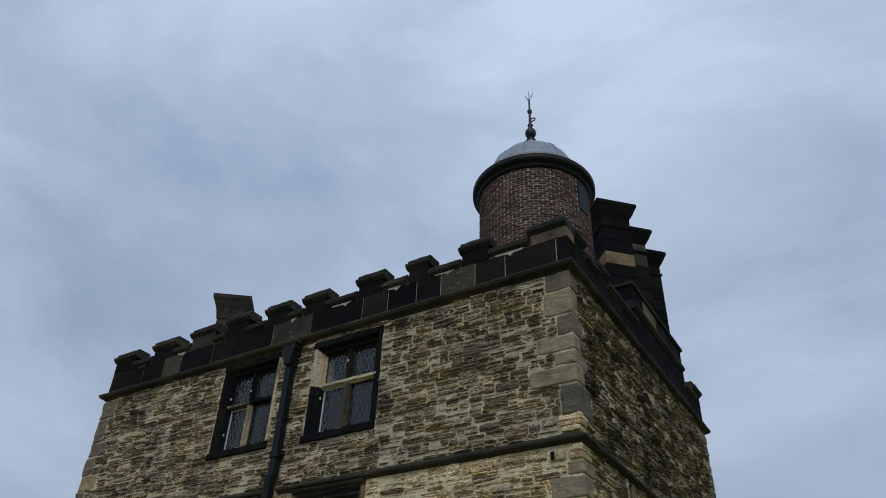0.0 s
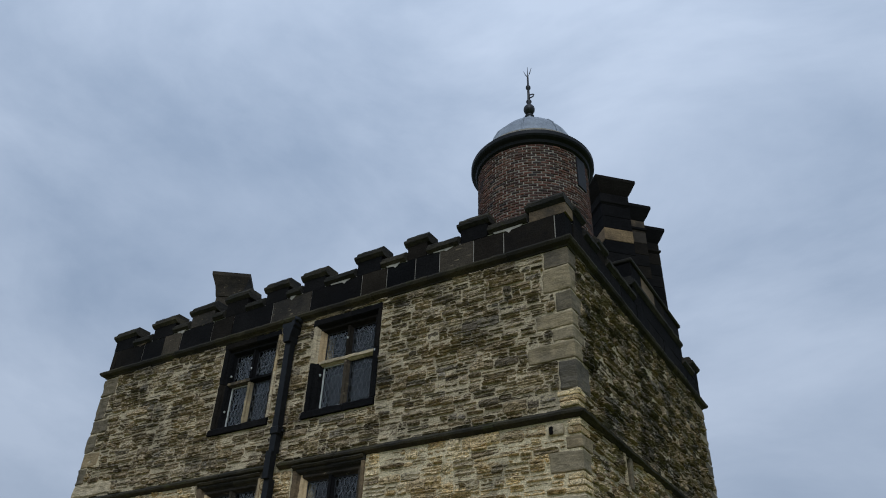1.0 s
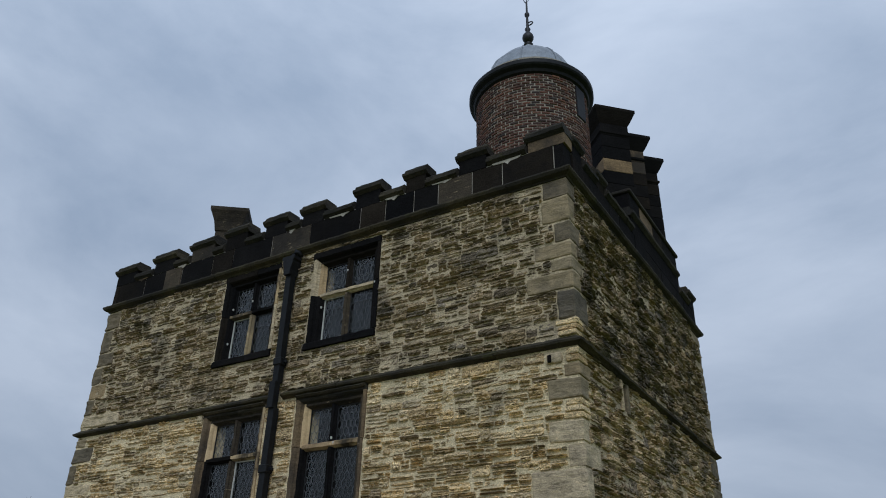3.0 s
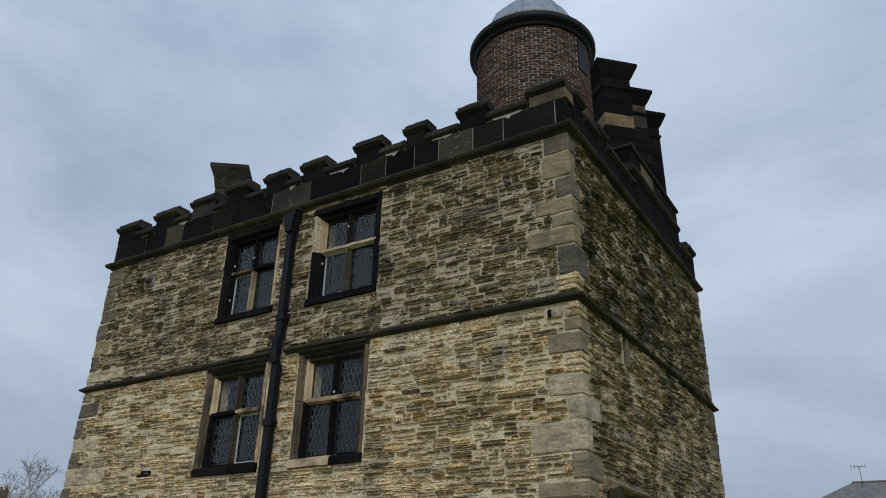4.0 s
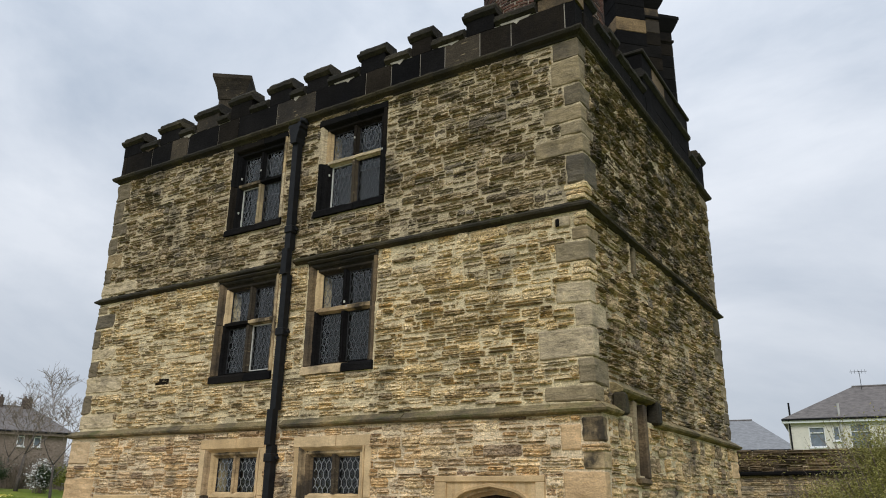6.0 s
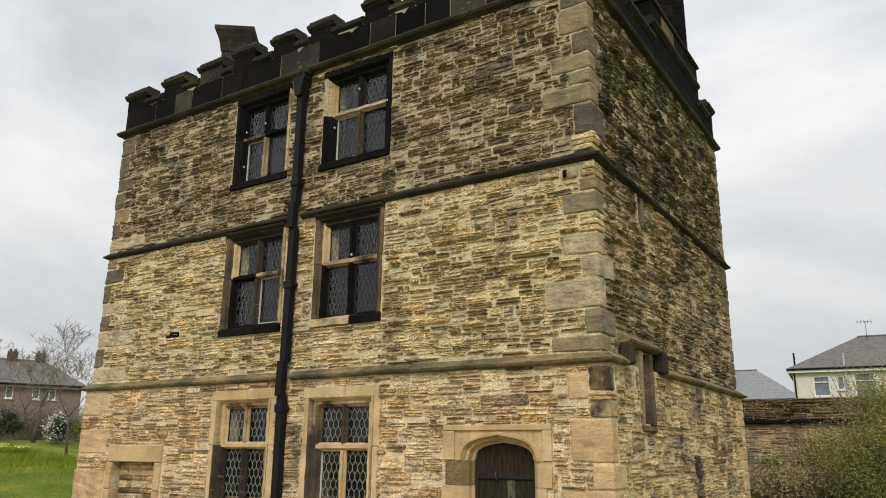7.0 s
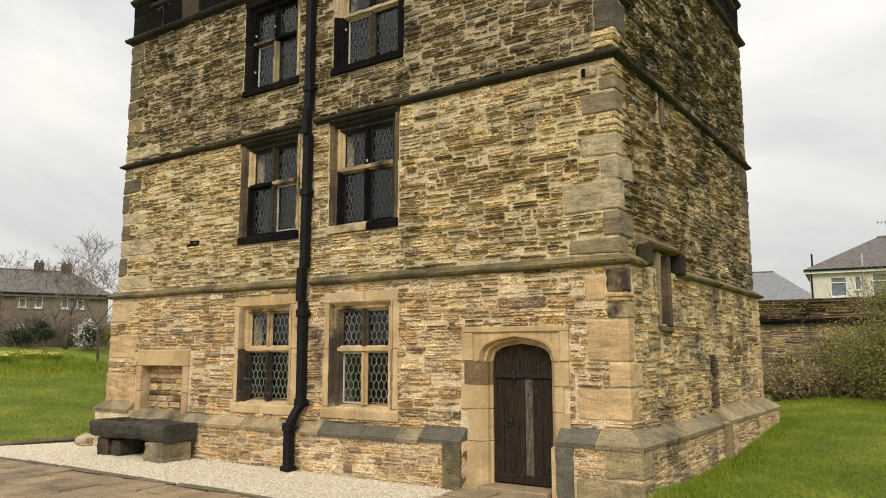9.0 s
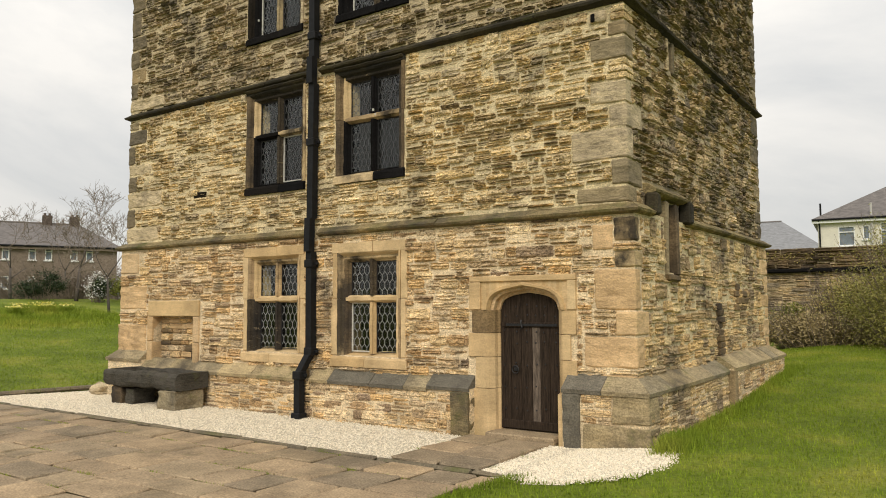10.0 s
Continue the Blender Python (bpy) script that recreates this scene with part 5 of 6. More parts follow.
part("hopper_head", at_origin(pipe, Soup().prism([(PX + 0.01 + u, v) for u, v in hop], 0.02, 0.24, front)), BLACK, pipe)
part("swan_neck", at_origin(pipe, Soup().tube([(PX + 0.03, -0.13, 8.14), (PX + 0.04, -0.14, 8.24), (PX + 0.09, -0.15, 8.29), (PX + 0.14, -0.13, 8.26), (PX + 0.15, -0.05, 8.20)], 0.042, 10)), BLACK, pipe, smooth=True)
part("shoe", at_origin(pipe, Soup().box((PX - 0.165, -0.40, -0.14), (PX + 0.025, -0.21, -0.04), 0.015)), BLACK, pipe)


# ---- plinth: battered base of stones with a sloping cap ----
def plinth_run(parent, to, u0, u1, top, foot, mats, seed, w=PLINTH, m0=0.0, m1=0.0):
    r = random.Random(seed)
    part("plinth_core", strip([(-0.1, foot - 0.3), (w - 0.02, foot - 0.3), (w - 0.02, top - 0.02), (-0.1, top - 0.02)], u0, u1, to, m0, m1), MORTAR, parent)
    u = u0
    while u < u1 - 0.01:
        e = u + r.uniform(0.6, 1.2)
        if u1 - e < 0.4:
            e = u1
        o = [(-0.05, top - 0.06), (w + 0.012, top - 0.06), (w + 0.022, top - 0.01), (w - 0.01, top + 0.015), (0.0, top + 0.16), (-0.05, top + 0.17)]
        part("plinth_cap", strip([(a, b + r.uniform(-0.004, 0.004)) for a, b in o], u + 0.004, e - 0.004, to, m0 if u == u0 else 0, m1 if e == u1 else 0, wear=0.006), mats[r.randrange(len(mats))], parent)
        u = e


def shifted(to, w0):
    return lambda u, v, w: to(u, v, w + w0)


plinth = thing("plinth", "projecting rubble plinth with sloping capstones", "plinth")
plinth["kind"] = "structure"
plinth_run(plinth, front_low, XL0, -9.92, 0.64, -0.14, (CAP, DARKCAP), 60, w=0.17, m0=-1)
plinth_run(plinth, front_low, -9.92, -5.5, 0.50, -0.14, (CAP,), 61)
plinth_run(plinth, front_low, -5.32, -4.92, 0.50, -0.14, (CAP,), 62)
plinth_run(plinth, front_low, -4.92, -3.40, 0.50, -0.14, (DARKCAP,), 63)
plinth_run(plinth, front_low, -3.40, -2.98, 0.50, -0.14, (CAP,), 64)
plinth_run(plinth, front_low, -2.98, -2.26, 0.53, -0.14, (DARKCAP,), 65)
plinth_run(plinth, front_low, -0.84, -0.30, 0.62, -0.14, (DARKCAP,), 66, w=0.22)
plinth_run(plinth, front_low, -0.30, 0.08, 0.62, -0.14, (CAP,), 69, w=0.22, m1=1)
plinth_run(plinth, east_low, -0.02, 3.45, 0.62, -0.1, (CAP,), 67, w=0.22, m0=-1)
plinth_run(plinth, shifted(east_low, 0.07), 3.45, YL1 - 0.22, 0.66, 0.0, (CAP,), 68, w=0.23, m1=1)
part("plinth_end", Soup().worn((-2.56, -0.225, -0.2), (-2.26, -0.02, 0.46), 0.02, 0.01, 4), MOSSY, plinth)
low_w = lambda u, v, w: front_low(u, v, w + PLINTH - 0.022)
low_r = lambda u, v, w: front_low(u, v, w + 0.20)
low_e = lambda u, v, w: east_low(u, v, w + 0.20)
low_f = lambda u, v, w: east_low(u, v, w + 0.28)
lay_rubble(rubble_rects(XL0, -2.36, -0.2, 0.45, (0.09, 0.17), (0.16, 0.5), [(-10.0, -8.9, -0.3, -0.1)], 71, 0.3), low_w, plinth, LOW, 72, (0.006, 0.02), 0.006, lambda u, v: u > -9, 0.008, label="coursed yellow plinth stones")
lay_rubble(rubble_rects(-0.57, -0.17, 0.19, 0.57, (0.08, 0.14), (0.2, 0.4), [], 73, 0.2), low_r, plinth, LOW, 74, (0.006, 0.02), 0.006, lambda u, v: True, 0.006, name="plinth_stone")
for a, b, c, d, m in ((-0.84, -0.58, -0.2, 0.57, DARKCAP), (-0.17, 0.315, 0.23, 0.57, CAP), (-0.57, 0.315, -0.2, 0.20, CAP)):
    part("plinth_block", Soup().worn((a + 0.006, -0.25, c), (b - 0.006, -0.1 if b < 0 else 0.12, d - 0.006), 0.03, 0.018, a), m, plinth)
lay_rubble(rubble_rects(-0.2, 3.42, -0.2, 0.57, (0.10, 0.18), (0.2, 0.45), [], 75, 0.3), low_e, plinth, SIDE_LOW, 76, (0.006, 0.025), 0.006, lambda u, v: False, 0.008, name="side_stone", label="coursed stones of the side plinth")
lay_rubble(rubble_rects(3.46, YL1, -0.2, 0.58, (0.10, 0.18), (0.2, 0.45), [], 77, 0.3), low_f, plinth, LOW, 78, (0.006, 0.025), 0.006, lambda u, v: False, 0.008, name="far_stone", label="coursed stones of the far side plinth")
part("plinth_return", Soup().worn((0.2, 3.43, -0.2), (0.40, 3.62, 0.62), 0.03, 0.015, 2), QUOIN_TOP, plinth)

# ---- stone trough on blocks ----
trough = thing("stone_trough", "long black weathered stone trough on rough blocks", "trough", at=(-9.0, -0.62, -0.13))
TS = Soup()
tx0, tx1, ty0, ty1, tz0, tz1 = -9.95, -7.78, -0.92, -0.24, 0.19, 0.50
n = 34
tr = random.Random(3)
prof = [(ty1, tz0 + 0.03), (ty1, tz1), (ty1 - 0.10, tz1), (ty1 - 0.13, tz1 - 0.17), (ty0 + 0.14, tz1 - 0.17), (ty0 + 0.11, tz1), (ty0 + 0.05, tz1), (ty0 + 0.01, tz1 - 0.02), (ty0 - 0.01, tz1 - 0.07), (ty0 - 0.005, tz0 + 0.2), (ty0, tz0 + 0.10), (ty0 + 0.03, tz0 + 0.03), (ty0 + 0.10, tz0)]
verts = []
for i in range(n + 1):
    x = tx0 + (tx1 - tx0) * i / n
    sag = 0.03 * noise.noise((x * 1.1, 3, 0)) + 0.015 * noise.noise((x * 5, 7, 0))
    for q, (a, b) in enumerate(prof):
        solid_end = (i < 3 or i > n - 3) and b < tz1 - 0.12 and ty0 + 0.11 < a < ty1 - 0.11
        verts.append((x + 0.03 * noise.noise((b * 6, a * 6, x)), a + sag + 0.03 * noise.noise((x * 6, a * 5, b * 8)), (tz1 if solid_end else b) + 0.03 * noise.noise((x * 4, b * 6, 5)) + sag))
k = len(prof)
faces = [(i * k + j, i * k + (j + 1) % k, (i + 1) * k + (j + 1) % k, (i + 1) * k + j) for i in range(n) for j in range(k)]
faces += [tuple(range(k))[::-1], tuple(range(n * k, n * k + k))]
part("basin", at_origin(trough, TS.add(verts, faces)), TROUGHM, trough)
part("support_block", at_origin(trough, Soup().worn((-9.85, -0.85, -0.16), (-9.5, -0.3, 0.20), 0.04, 0.03)), SOOT_BUFF, trough)
part("support_block", at_origin(trough, Soup().worn((-9.48, -0.80, -0.16), (-9.2, -0.3, 0.17), 0.04, 0.03)), TROUGHM, trough)
part("support_block", at_origin(trough, Soup().worn((-8.30, -0.92, -0.16), (-7.80, -0.3, 0.20), 0.03, 0.025)), CAP, trough)
rock = thing("loose_stone", "small buff boulder at the edge of the grass", "stone", at=(-11.3, -0.1, -0.13))
part("boulder", at_origin(rock, Soup().worn((-11.5, -0.35, -0.16), (-11.05, 0.1, 0.10), 0.09, 0.05)), QUOIN_BUFF, rock)


# ---- ground: one sheet to the horizon ----
def axis_lines(lo, hi, step, far):
    near = list(np.arange(lo, hi + 0.001, step))
    out, d = [], step
    x = hi
    while x < far:
        d *= 1.35
        x += d
        out.append(x)
    left, d, x = [], step, lo
    while x > -far:
        d *= 1.35
        x -= d
        left.append(x)
    return left[::-1] + near + out


PAVED = [(-13.0, -2.0), (-13.6, -9.8), (-0.75, -9.8), (-0.75, -2.2), (-0.2, -2.3), (0.2, -2.35), (0.55, -2.05), (0.76, -1.45), (0.78, -0.95), (0.25, -0.2), (-2.2, -0.1), (-10.9, -0.1), (-12.0, 0.2)]


def inside(poly, x, y):
    c, n = False, len(poly)
    for i in range(n):
        (ax, ay), (bx, by) = poly[i], poly[i - 1]
        if (ay > y) != (by > y) and x < (bx - ax) * (y - ay) / (by - ay) + ax:
            c = not c
    return c


gx, gy = axis_lines(-24, 12, 0.4, 1500), axis_lines(-10, 20, 0.4, 1500)
gs = Soup()
gs.v = [(x, y, ground_z(x, y) - (0.05 if inside(PAVED, x, y) else 0)) for y in gy for x in gx]
w = len(gx)
gs.f = [(j * w + i, j * w + i + 1, (j + 1) * w + i + 1, (j + 1) * w + i) for j in range(len(gy) - 1) for i in range(w - 1)]
ground = setting("ground", gs, TURF, "green lawn rising behind the tower to the horizon", "lawn", smooth=True)


def sheet(name, poly, lift, material, label, step=0.25, category="gravel"):
    xs_, ys_ = [p[0] for p in poly], [p[1] for p in poly]
    s, at = Soup(), {}
    for i, x in enumerate(np.arange(min(xs_), max(xs_), step)):
        for j, y in enumerate(np.arange(min(ys_), max(ys_), step)):
            if inside(poly, x + step / 2, y + step / 2):
                q = []
                for a, b in ((i, j), (i + 1, j), (i + 1, j + 1), (i, j + 1)):
                    if (a, b) not in at:
                        at[a, b] = len(s.v)
                        px, py = min(xs_) + a * step, min(ys_) + b * step
                        s.v.append((px, py, ground_z(px, py) + lift))
                    q.append(at[a, b])
                s.f.append(tuple(q))
    return setting(name, s, material, label, category)


STRIP = [(-12.9, -2.0), (-2.2, -2.0), (-2.2, -0.15), (-11.0, -0.15), (-12.0, 0.15)]
PATCH = [(-1.0, -0.2), (0.22, -0.2), (0.60, -0.45), (0.84, -0.95), (0.80, -1.5), (0.58, -2.1), (0.2, -2.42), (-0.25, -2.32), (-0.6, -2.12), (-1.0, -1.95)]
PAVING = [(-16, -9.8), (-0.7, -9.8), (-0.55, -4), (-0.35, -2.2), (-0.9, -1.95), (-0.95, -0.1), (-2.25, -0.1), (-2.25, -2.0), (-13.2, -2.0)]
bed = sheet("gravel_strip", STRIP, 0.0, GRAVELBED, "pale gravel strip along the foot of the wall")
bed2 = sheet("gravel_patch", PATCH, 0.004, GRAVELBED, "rounded patch of pale gravel beside the door path")
pavement = sheet("pavement", PAVING, -0.028, SOIL, "brown stone flag terrace with mossy joints", category="paving")

gr = random.Random(11)
for poly, parent, count in ((STRIP, bed, 27000), (PATCH, bed2, 9000)):
    s = Soup()
    xs_, ys_ = [p[0] for p in poly], [p[1] for p in poly]
    made = 0
    while made < count:
        x, y = gr.uniform(min(xs_) - 0.03, max(xs_) + 0.03), gr.uniform(min(ys_), max(ys_))
        if not inside(poly, x + gr.uniform(-0.06, 0.06), y + gr.uniform(-0.05, 0.05)):
            continue
        made += 1
        z = ground_z(x, y) + 0.004
        a, r = gr.uniform(0, 3.14), gr.uniform(0.007, 0.015)
        c, d = math.cos(a) * r, math.sin(a) * r
        k, h = gr.uniform(0.55, 1.0), r * gr.uniform(0.5, 1.1)
        s.add([(x + c, y + d, z), (x - d * k, y + c * k, z), (x - c, y - d, z), (x + d * k, y - c * k, z), (x + gr.uniform(-.5, .5) * r, y + gr.uniform(-.5, .5) * r, z + h)],
              [(0, 1, 4), (1, 2, 4), (2, 3, 4), (3, 0, 4)])
    part("gravel_chips", s, CHIP, parent, "pale limestone chips", "stuff")


def slab(x0, x1, y0, y1, top, r, material=FLAG, name="paving_slab"):
    g = r.uniform(0.010, 0.022)
    part(name, Soup().box((x0 + g, y0 + g, top - 0.05), (x1 - g, y1 - g, top + r.uniform(-0.005, 0.006)), 0.014, 0.012), material, pavement)


sr = random.Random(17)
ROWLINES = []
y = -2.14
while y > -9.4:
    h = sr.uniform(0.38, 0.66)
    ROWLINES.append(y)
    x = -14.5 + sr.uniform(0, 0.5)
    edge = -0.42 - 0.12 * (-2.1 - y) + sr.uniform(-0.15, 0.1)
    while x < edge - 0.2:
        e = min(edge, x + sr.uniform(0.45, 1.0))
        slab(x, e, y - h, y, -0.115, sr)
        x = e
    y -= h
x = -13.0
while x < -0.65:
    e = min(-0.6, x + sr.uniform(0.8, 1.4))
    slab(x, e, -2.13, -2.0, -0.10, sr, KERB, "kerb_stone")
    x = e
for (a, b, c, d) in ((-2.22, -1.62, -0.75, -0.22), (-1.62, -1.0, -0.85, -0.22), (-2.22, -1.66, -1.4, -0.75), (-1.66, -1.0, -1.5, -0.85), (-2.22, -1.55, -1.98, -1.4), (-1.55, -0.98, -1.98, -1.5)):
    slab(a, b, c, d, -0.085, sr)
part("threshold", Soup().box((-1.99, -0.22, -0.14), (-0.97, 0.22, -0.035), 0.015, 0.004), FLAG, surround)
for k in range(9):   # timber-like edging of the grass at the far end of the gravel
    a, b = Vector((-13.05, -2.05, -0.11)), Vector((-12.0, 0.2, -0.05))
    p, q = a.lerp(b, k / 9), a.lerp(b, (k + 0.97) / 9)
    part("kerb_stone", Soup().tube([p, q], 0.05, 6), KERB, pavement)


# ---- grass ----
def blades(name, count, region, tall, parent, seed, material=BLADE, wide=0.006, lean=0.5):
    r = random.Random(seed)
    s, made = Soup(), 0
    while made < count:
        q = region(r)
        if q is None:
            continue
        made += 1
        x, y = q
        z = ground_z(x, y) - 0.01
        h, a, b = tall * r.uniform(0.5, 1.3), r.uniform(0, 6.28), r.uniform(0, 6.28)
        c, d = math.cos(a) * wide, math.sin(a) * wide
        ox, oy = math.cos(b) * h * lean * r.random(), math.sin(b) * h * lean * r.random()
        s.v += [(x - c, y - d, z), (x + c, y + d, z), (x + ox, y + oy, z + h)]
        k = len(s.v)
        s.f.append((k - 3, k - 2, k - 1))
    return part(name, s, material, parent, "grass blades", "stuff")


def in_tower(x, y):
    return XL0 - 0.2 < x < 0.42 and -0.25 < y < YL1 + 0.3


def right_lawn(r):
    x, y = -0.6 + 9.5 * r.random() ** 1.3, r.uniform(-5.5, 15)
    if inside(PAVED, x, y) or in_tower(x, y) or (y < -2.1 and x < -0.62 - 0.1 * (-2.1 - y)):
        return None
    return x, y


def left_lawn(r):
    x, y = r.uniform(-24, -11.6), r.uniform(-4, 9)
    return None if inside(PAVED, x, y) or in_tower(x, y) else (x, y)


def near_corner(r):
    x, y = 0.3 + abs(r.gauss(0, 0.13)), r.uniform(-0.4, 8)
    return None if in_tower(x, y) or (y < -0.1 and x < 0.42) else (x, y)


def paving_edge(r):
    y = r.uniform(-4.5, -2.0)
    return -0.5 - 0.1 * (-2.1 - y) + r.gauss(0, 0.09), y


def left_edge(r):
    t = r.random()
    return -13.05 + 1.05 * t - abs(r.gauss(0, 0.12)), -2.05 + 2.25 * t


blades("grass", 110000, right_lawn, 0.05, ground, 21, wide=0.008)
blades("grass", 45000, left_lawn, 0.055, ground, 22, wide=0.011)
blades("tall_grass", 9000, lambda r: (r.gauss(-25.2, 1.5), r.uniform(2.5, 9.0)), 0.2, ground, 28, wide=0.014, lean=1.1)
blades("tall_grass", 5000, near_corner, 0.13, ground, 23)
blades("tall_grass", 2500, paving_edge, 0.055, ground, 24)
blades("tall_grass", 2000, left_edge, 0.09, ground, 25)


def joint_tuft(r):
    x, y = r.choice(TUFTS)
    return x + r.gauss(0, 0.10), y + r.gauss(0, 0.025)


tufts = random.Random(77)
TUFTS = [(tufts.uniform(-11, -0.8), tufts.choice(ROWLINES) + tufts.gauss(0, 0.01)) for _ in range(130)] + [(-2.24, -1.3), (-2.24, -0.8), (-0.97, -1.0), (-0.97, -1.7)]
blades("joint_grass", 9000, joint_tuft, 0.03, ground, 27, wide=0.006, lean=1.2)
blades("corner_grass", 1800, lambda r: (0.45 + abs(r.gauss(0, 0.16)), r.gauss(-0.15, 0.22)), 0.17, ground, 26)


# ---- leaves, shrubs and trees ----
def leaf_material(name, palette, rough=0.6):
    m, n, l, p = nodes_of(name)
    base = ramp(n, l, piece_random(n, l), [(i / max(1, len(palette) - 1), c) for i, c in enumerate(palette)])
    base = mix(n, l, 0.6, base, ramp(n, l, noise_node(n, l, 1.6, 4), [(0.3, grey(0.5)), (0.7, grey(1.3))]), "MULTIPLY")
    l.new(base, p.inputs["Base Color"])
    p.inputs["Roughness"].default_value = rough
    p.inputs["Specular IOR Level"].default_value = 0.3
    return m


OLIVE = leaf_material("olive_leaves", [(0.30, 0.25, 0.06), (0.40, 0.33, 0.10), (0.20, 0.18, 0.045), (0.45, 0.35, 0.14), (0.34, 0.32, 0.08)])
GREENOLIVE = leaf_material("green_olive_leaves", [(0.28, 0.27, 0.065), (0.34, 0.32, 0.09), (0.22, 0.225, 0.052), (0.36, 0.31, 0.11), (0.29, 0.30, 0.075)])
DARKLEAF = leaf_material("evergreen_leaves", [(0.022, 0.04, 0.014), (0.035, 0.055, 0.018), (0.016, 0.028, 0.011)])
YELLOWLEAF = leaf_material("yellow_green_leaves", [(0.17, 0.19, 0.03), (0.22, 0.23, 0.04), (0.12, 0.14, 0.03)])
STRAW = leaf_material("dry_grass", [(0.34, 0.27, 0.13), (0.42, 0.34, 0.18), (0.24, 0.19, 0.09)], 0.8)
WHITE = leaf_material("white_petals", [(0.80, 0.80, 0.78), (0.72, 0.72, 0.70)])
YELLOW = leaf_material("yellow_petals", [(0.70, 0.60, 0.08), (0.75, 0.70, 0.28)])
TWIG = leaf_material("brown_twigs", [(0.18, 0.145, 0.115), (0.24, 0.19, 0.145), (0.13, 0.105, 0.085)], 0.9)


def leaves(centre, radii, count, size, seed, shell=0.5, clumps=14):
    """Leaves gathered in clumps within a rough ellipsoid."""
    r = random.Random(seed)
    s = Soup()
    cl = []
    for _ in range(clumps):
        d = Vector((r.gauss(0, 1), r.gauss(0, 1), r.gauss(0, 1))).normalized() * r.uniform(shell, 1) * 0.8
        cl.append((d, r.uniform(0.22, 0.42)))
    for _ in range(count):
        d, k = r.choice(cl)
        q = d + Vector((r.gauss(0, 1), r.gauss(0, 1), r.gauss(0, 1))) * k * 0.55
        p = Vector((centre[0] + q.x * radii[0], centre[1] + q.y * radii[1], max(centre[2] - radii[2], centre[2] + q.z * radii[2])))
        a = Vector((r.gauss(0, 1), r.gauss(0, 1), r.gauss(0, 0.6))).normalized() * size * r.uniform(0.6, 1.3)
        b = a.cross(Vector((r.gauss(0, 1), r.gauss(0, 1), r.gauss(0, 1)))).normalized() * size * 0.4
        s.add([p - a, p - b * 0.8, p + a, p + b * 0.8], [(0, 1, 2, 3)])
    return s


def stems(centre, radii, count, seed, thick=0.012):
    r = random.Random(seed)
    s = Soup()
    for _ in range(count):
        a, t = r.uniform(0, 6.28), r.random() ** 0.6
        foot = Vector((centre[0] + 0.45 * radii[0] * math.cos(a) * t, centre[1] + 0.45 * radii[1] * math.sin(a) * t, centre[2] - radii[2]))
        tip = Vector((centre[0] + radii[0] * math.cos(a) * t * 1.05, centre[1] + radii[1] * math.sin(a) * t * 1.05, centre[2] + radii[2] * r.uniform(0.1, 1.05)))
        mid = foot.lerp(tip, 0.5) + Vector((r.gauss(0, 0.1), r.gauss(0, 0.1), 0.12)) * radii[2]
        s.tube([foot, mid, tip], [thick, thick * 0.7, thick * 0.25], 4)
    return s


def shrub(name, label, centre, radii, count, size, material, seed, twigs=80, flowers=None):
    ob = thing(name, label, "shrub", at=(centre[0], centre[1], centre[2] - radii[2]))
    part("stem_mass", at_origin(ob, stems(centre, radii, twigs, seed)), TWIG, ob, kind="stuff")
    part("foliage", at_origin(ob, leaves(centre, radii, count, size, seed + 1, 0.35, 14 if count < 9000 else 60)), material, ob)
    if flowers:
        part("blossom", at_origin(ob, leaves((centre[0], centre[1], centre[2] + 0.1), [q * 1.03 for q in radii], flowers[0], flowers[1], seed + 2, 0.85, 40)), flowers[2], ob)
    return ob


def bare_tree(name, label, foot, height, seed, spread=0.5, trunk=0.09, depth=5):
    r = random.Random(seed)
    ob = thing(name, label, "tree", at=foot)
    wood, fine = Soup(), Soup()

    def grow(p, d, length, thick, level):
        pts, rad = [p], [thick]
        for k in range(3):
            sway = 0.13 if level else 0.025
            d = (d + Vector((r.gauss(0, sway), r.gauss(0, sway), 0.05 + r.gauss(0, 0.05)))).normalized()
            p = p + d * length / 3
            pts.append(p)
            rad.append(thick * (1 - 0.16 * (k + 1)))
        (wood if level < 2 else fine).tube(pts, rad, 6 if level < 2 else 4)
        if level >= depth:
            return
        for _ in range(r.choice((2, 3, 3)) + (level == 0)):
            side = Vector((r.gauss(0, 1), r.gauss(0, 1), r.gauss(0.25, 0.5))).normalized()
            grow(pts[r.choice((2, 3, 3))], (d * 0.7 + side * spread * 1.5).normalized(), length * r.uniform(0.6, 0.85), max(0.008, rad[-1] * r.uniform(0.5, 0.75)), level + 1)
    grow(Vector((0, 0, -0.1)), Vector((r.gauss(0, 0.015), r.gauss(0, 0.015), 1)).normalized(), height * 0.32, trunk, 0)
    part("trunk", wood, BARK, ob, "grey-brown trunk and limbs", smooth=True)
    part("twig_mass", fine, TWIG, ob, "bare fine twigs", "stuff")
    return ob


def g3(x, y, dz=0.0):
    return (x, y, ground_z(x, y) + dz)


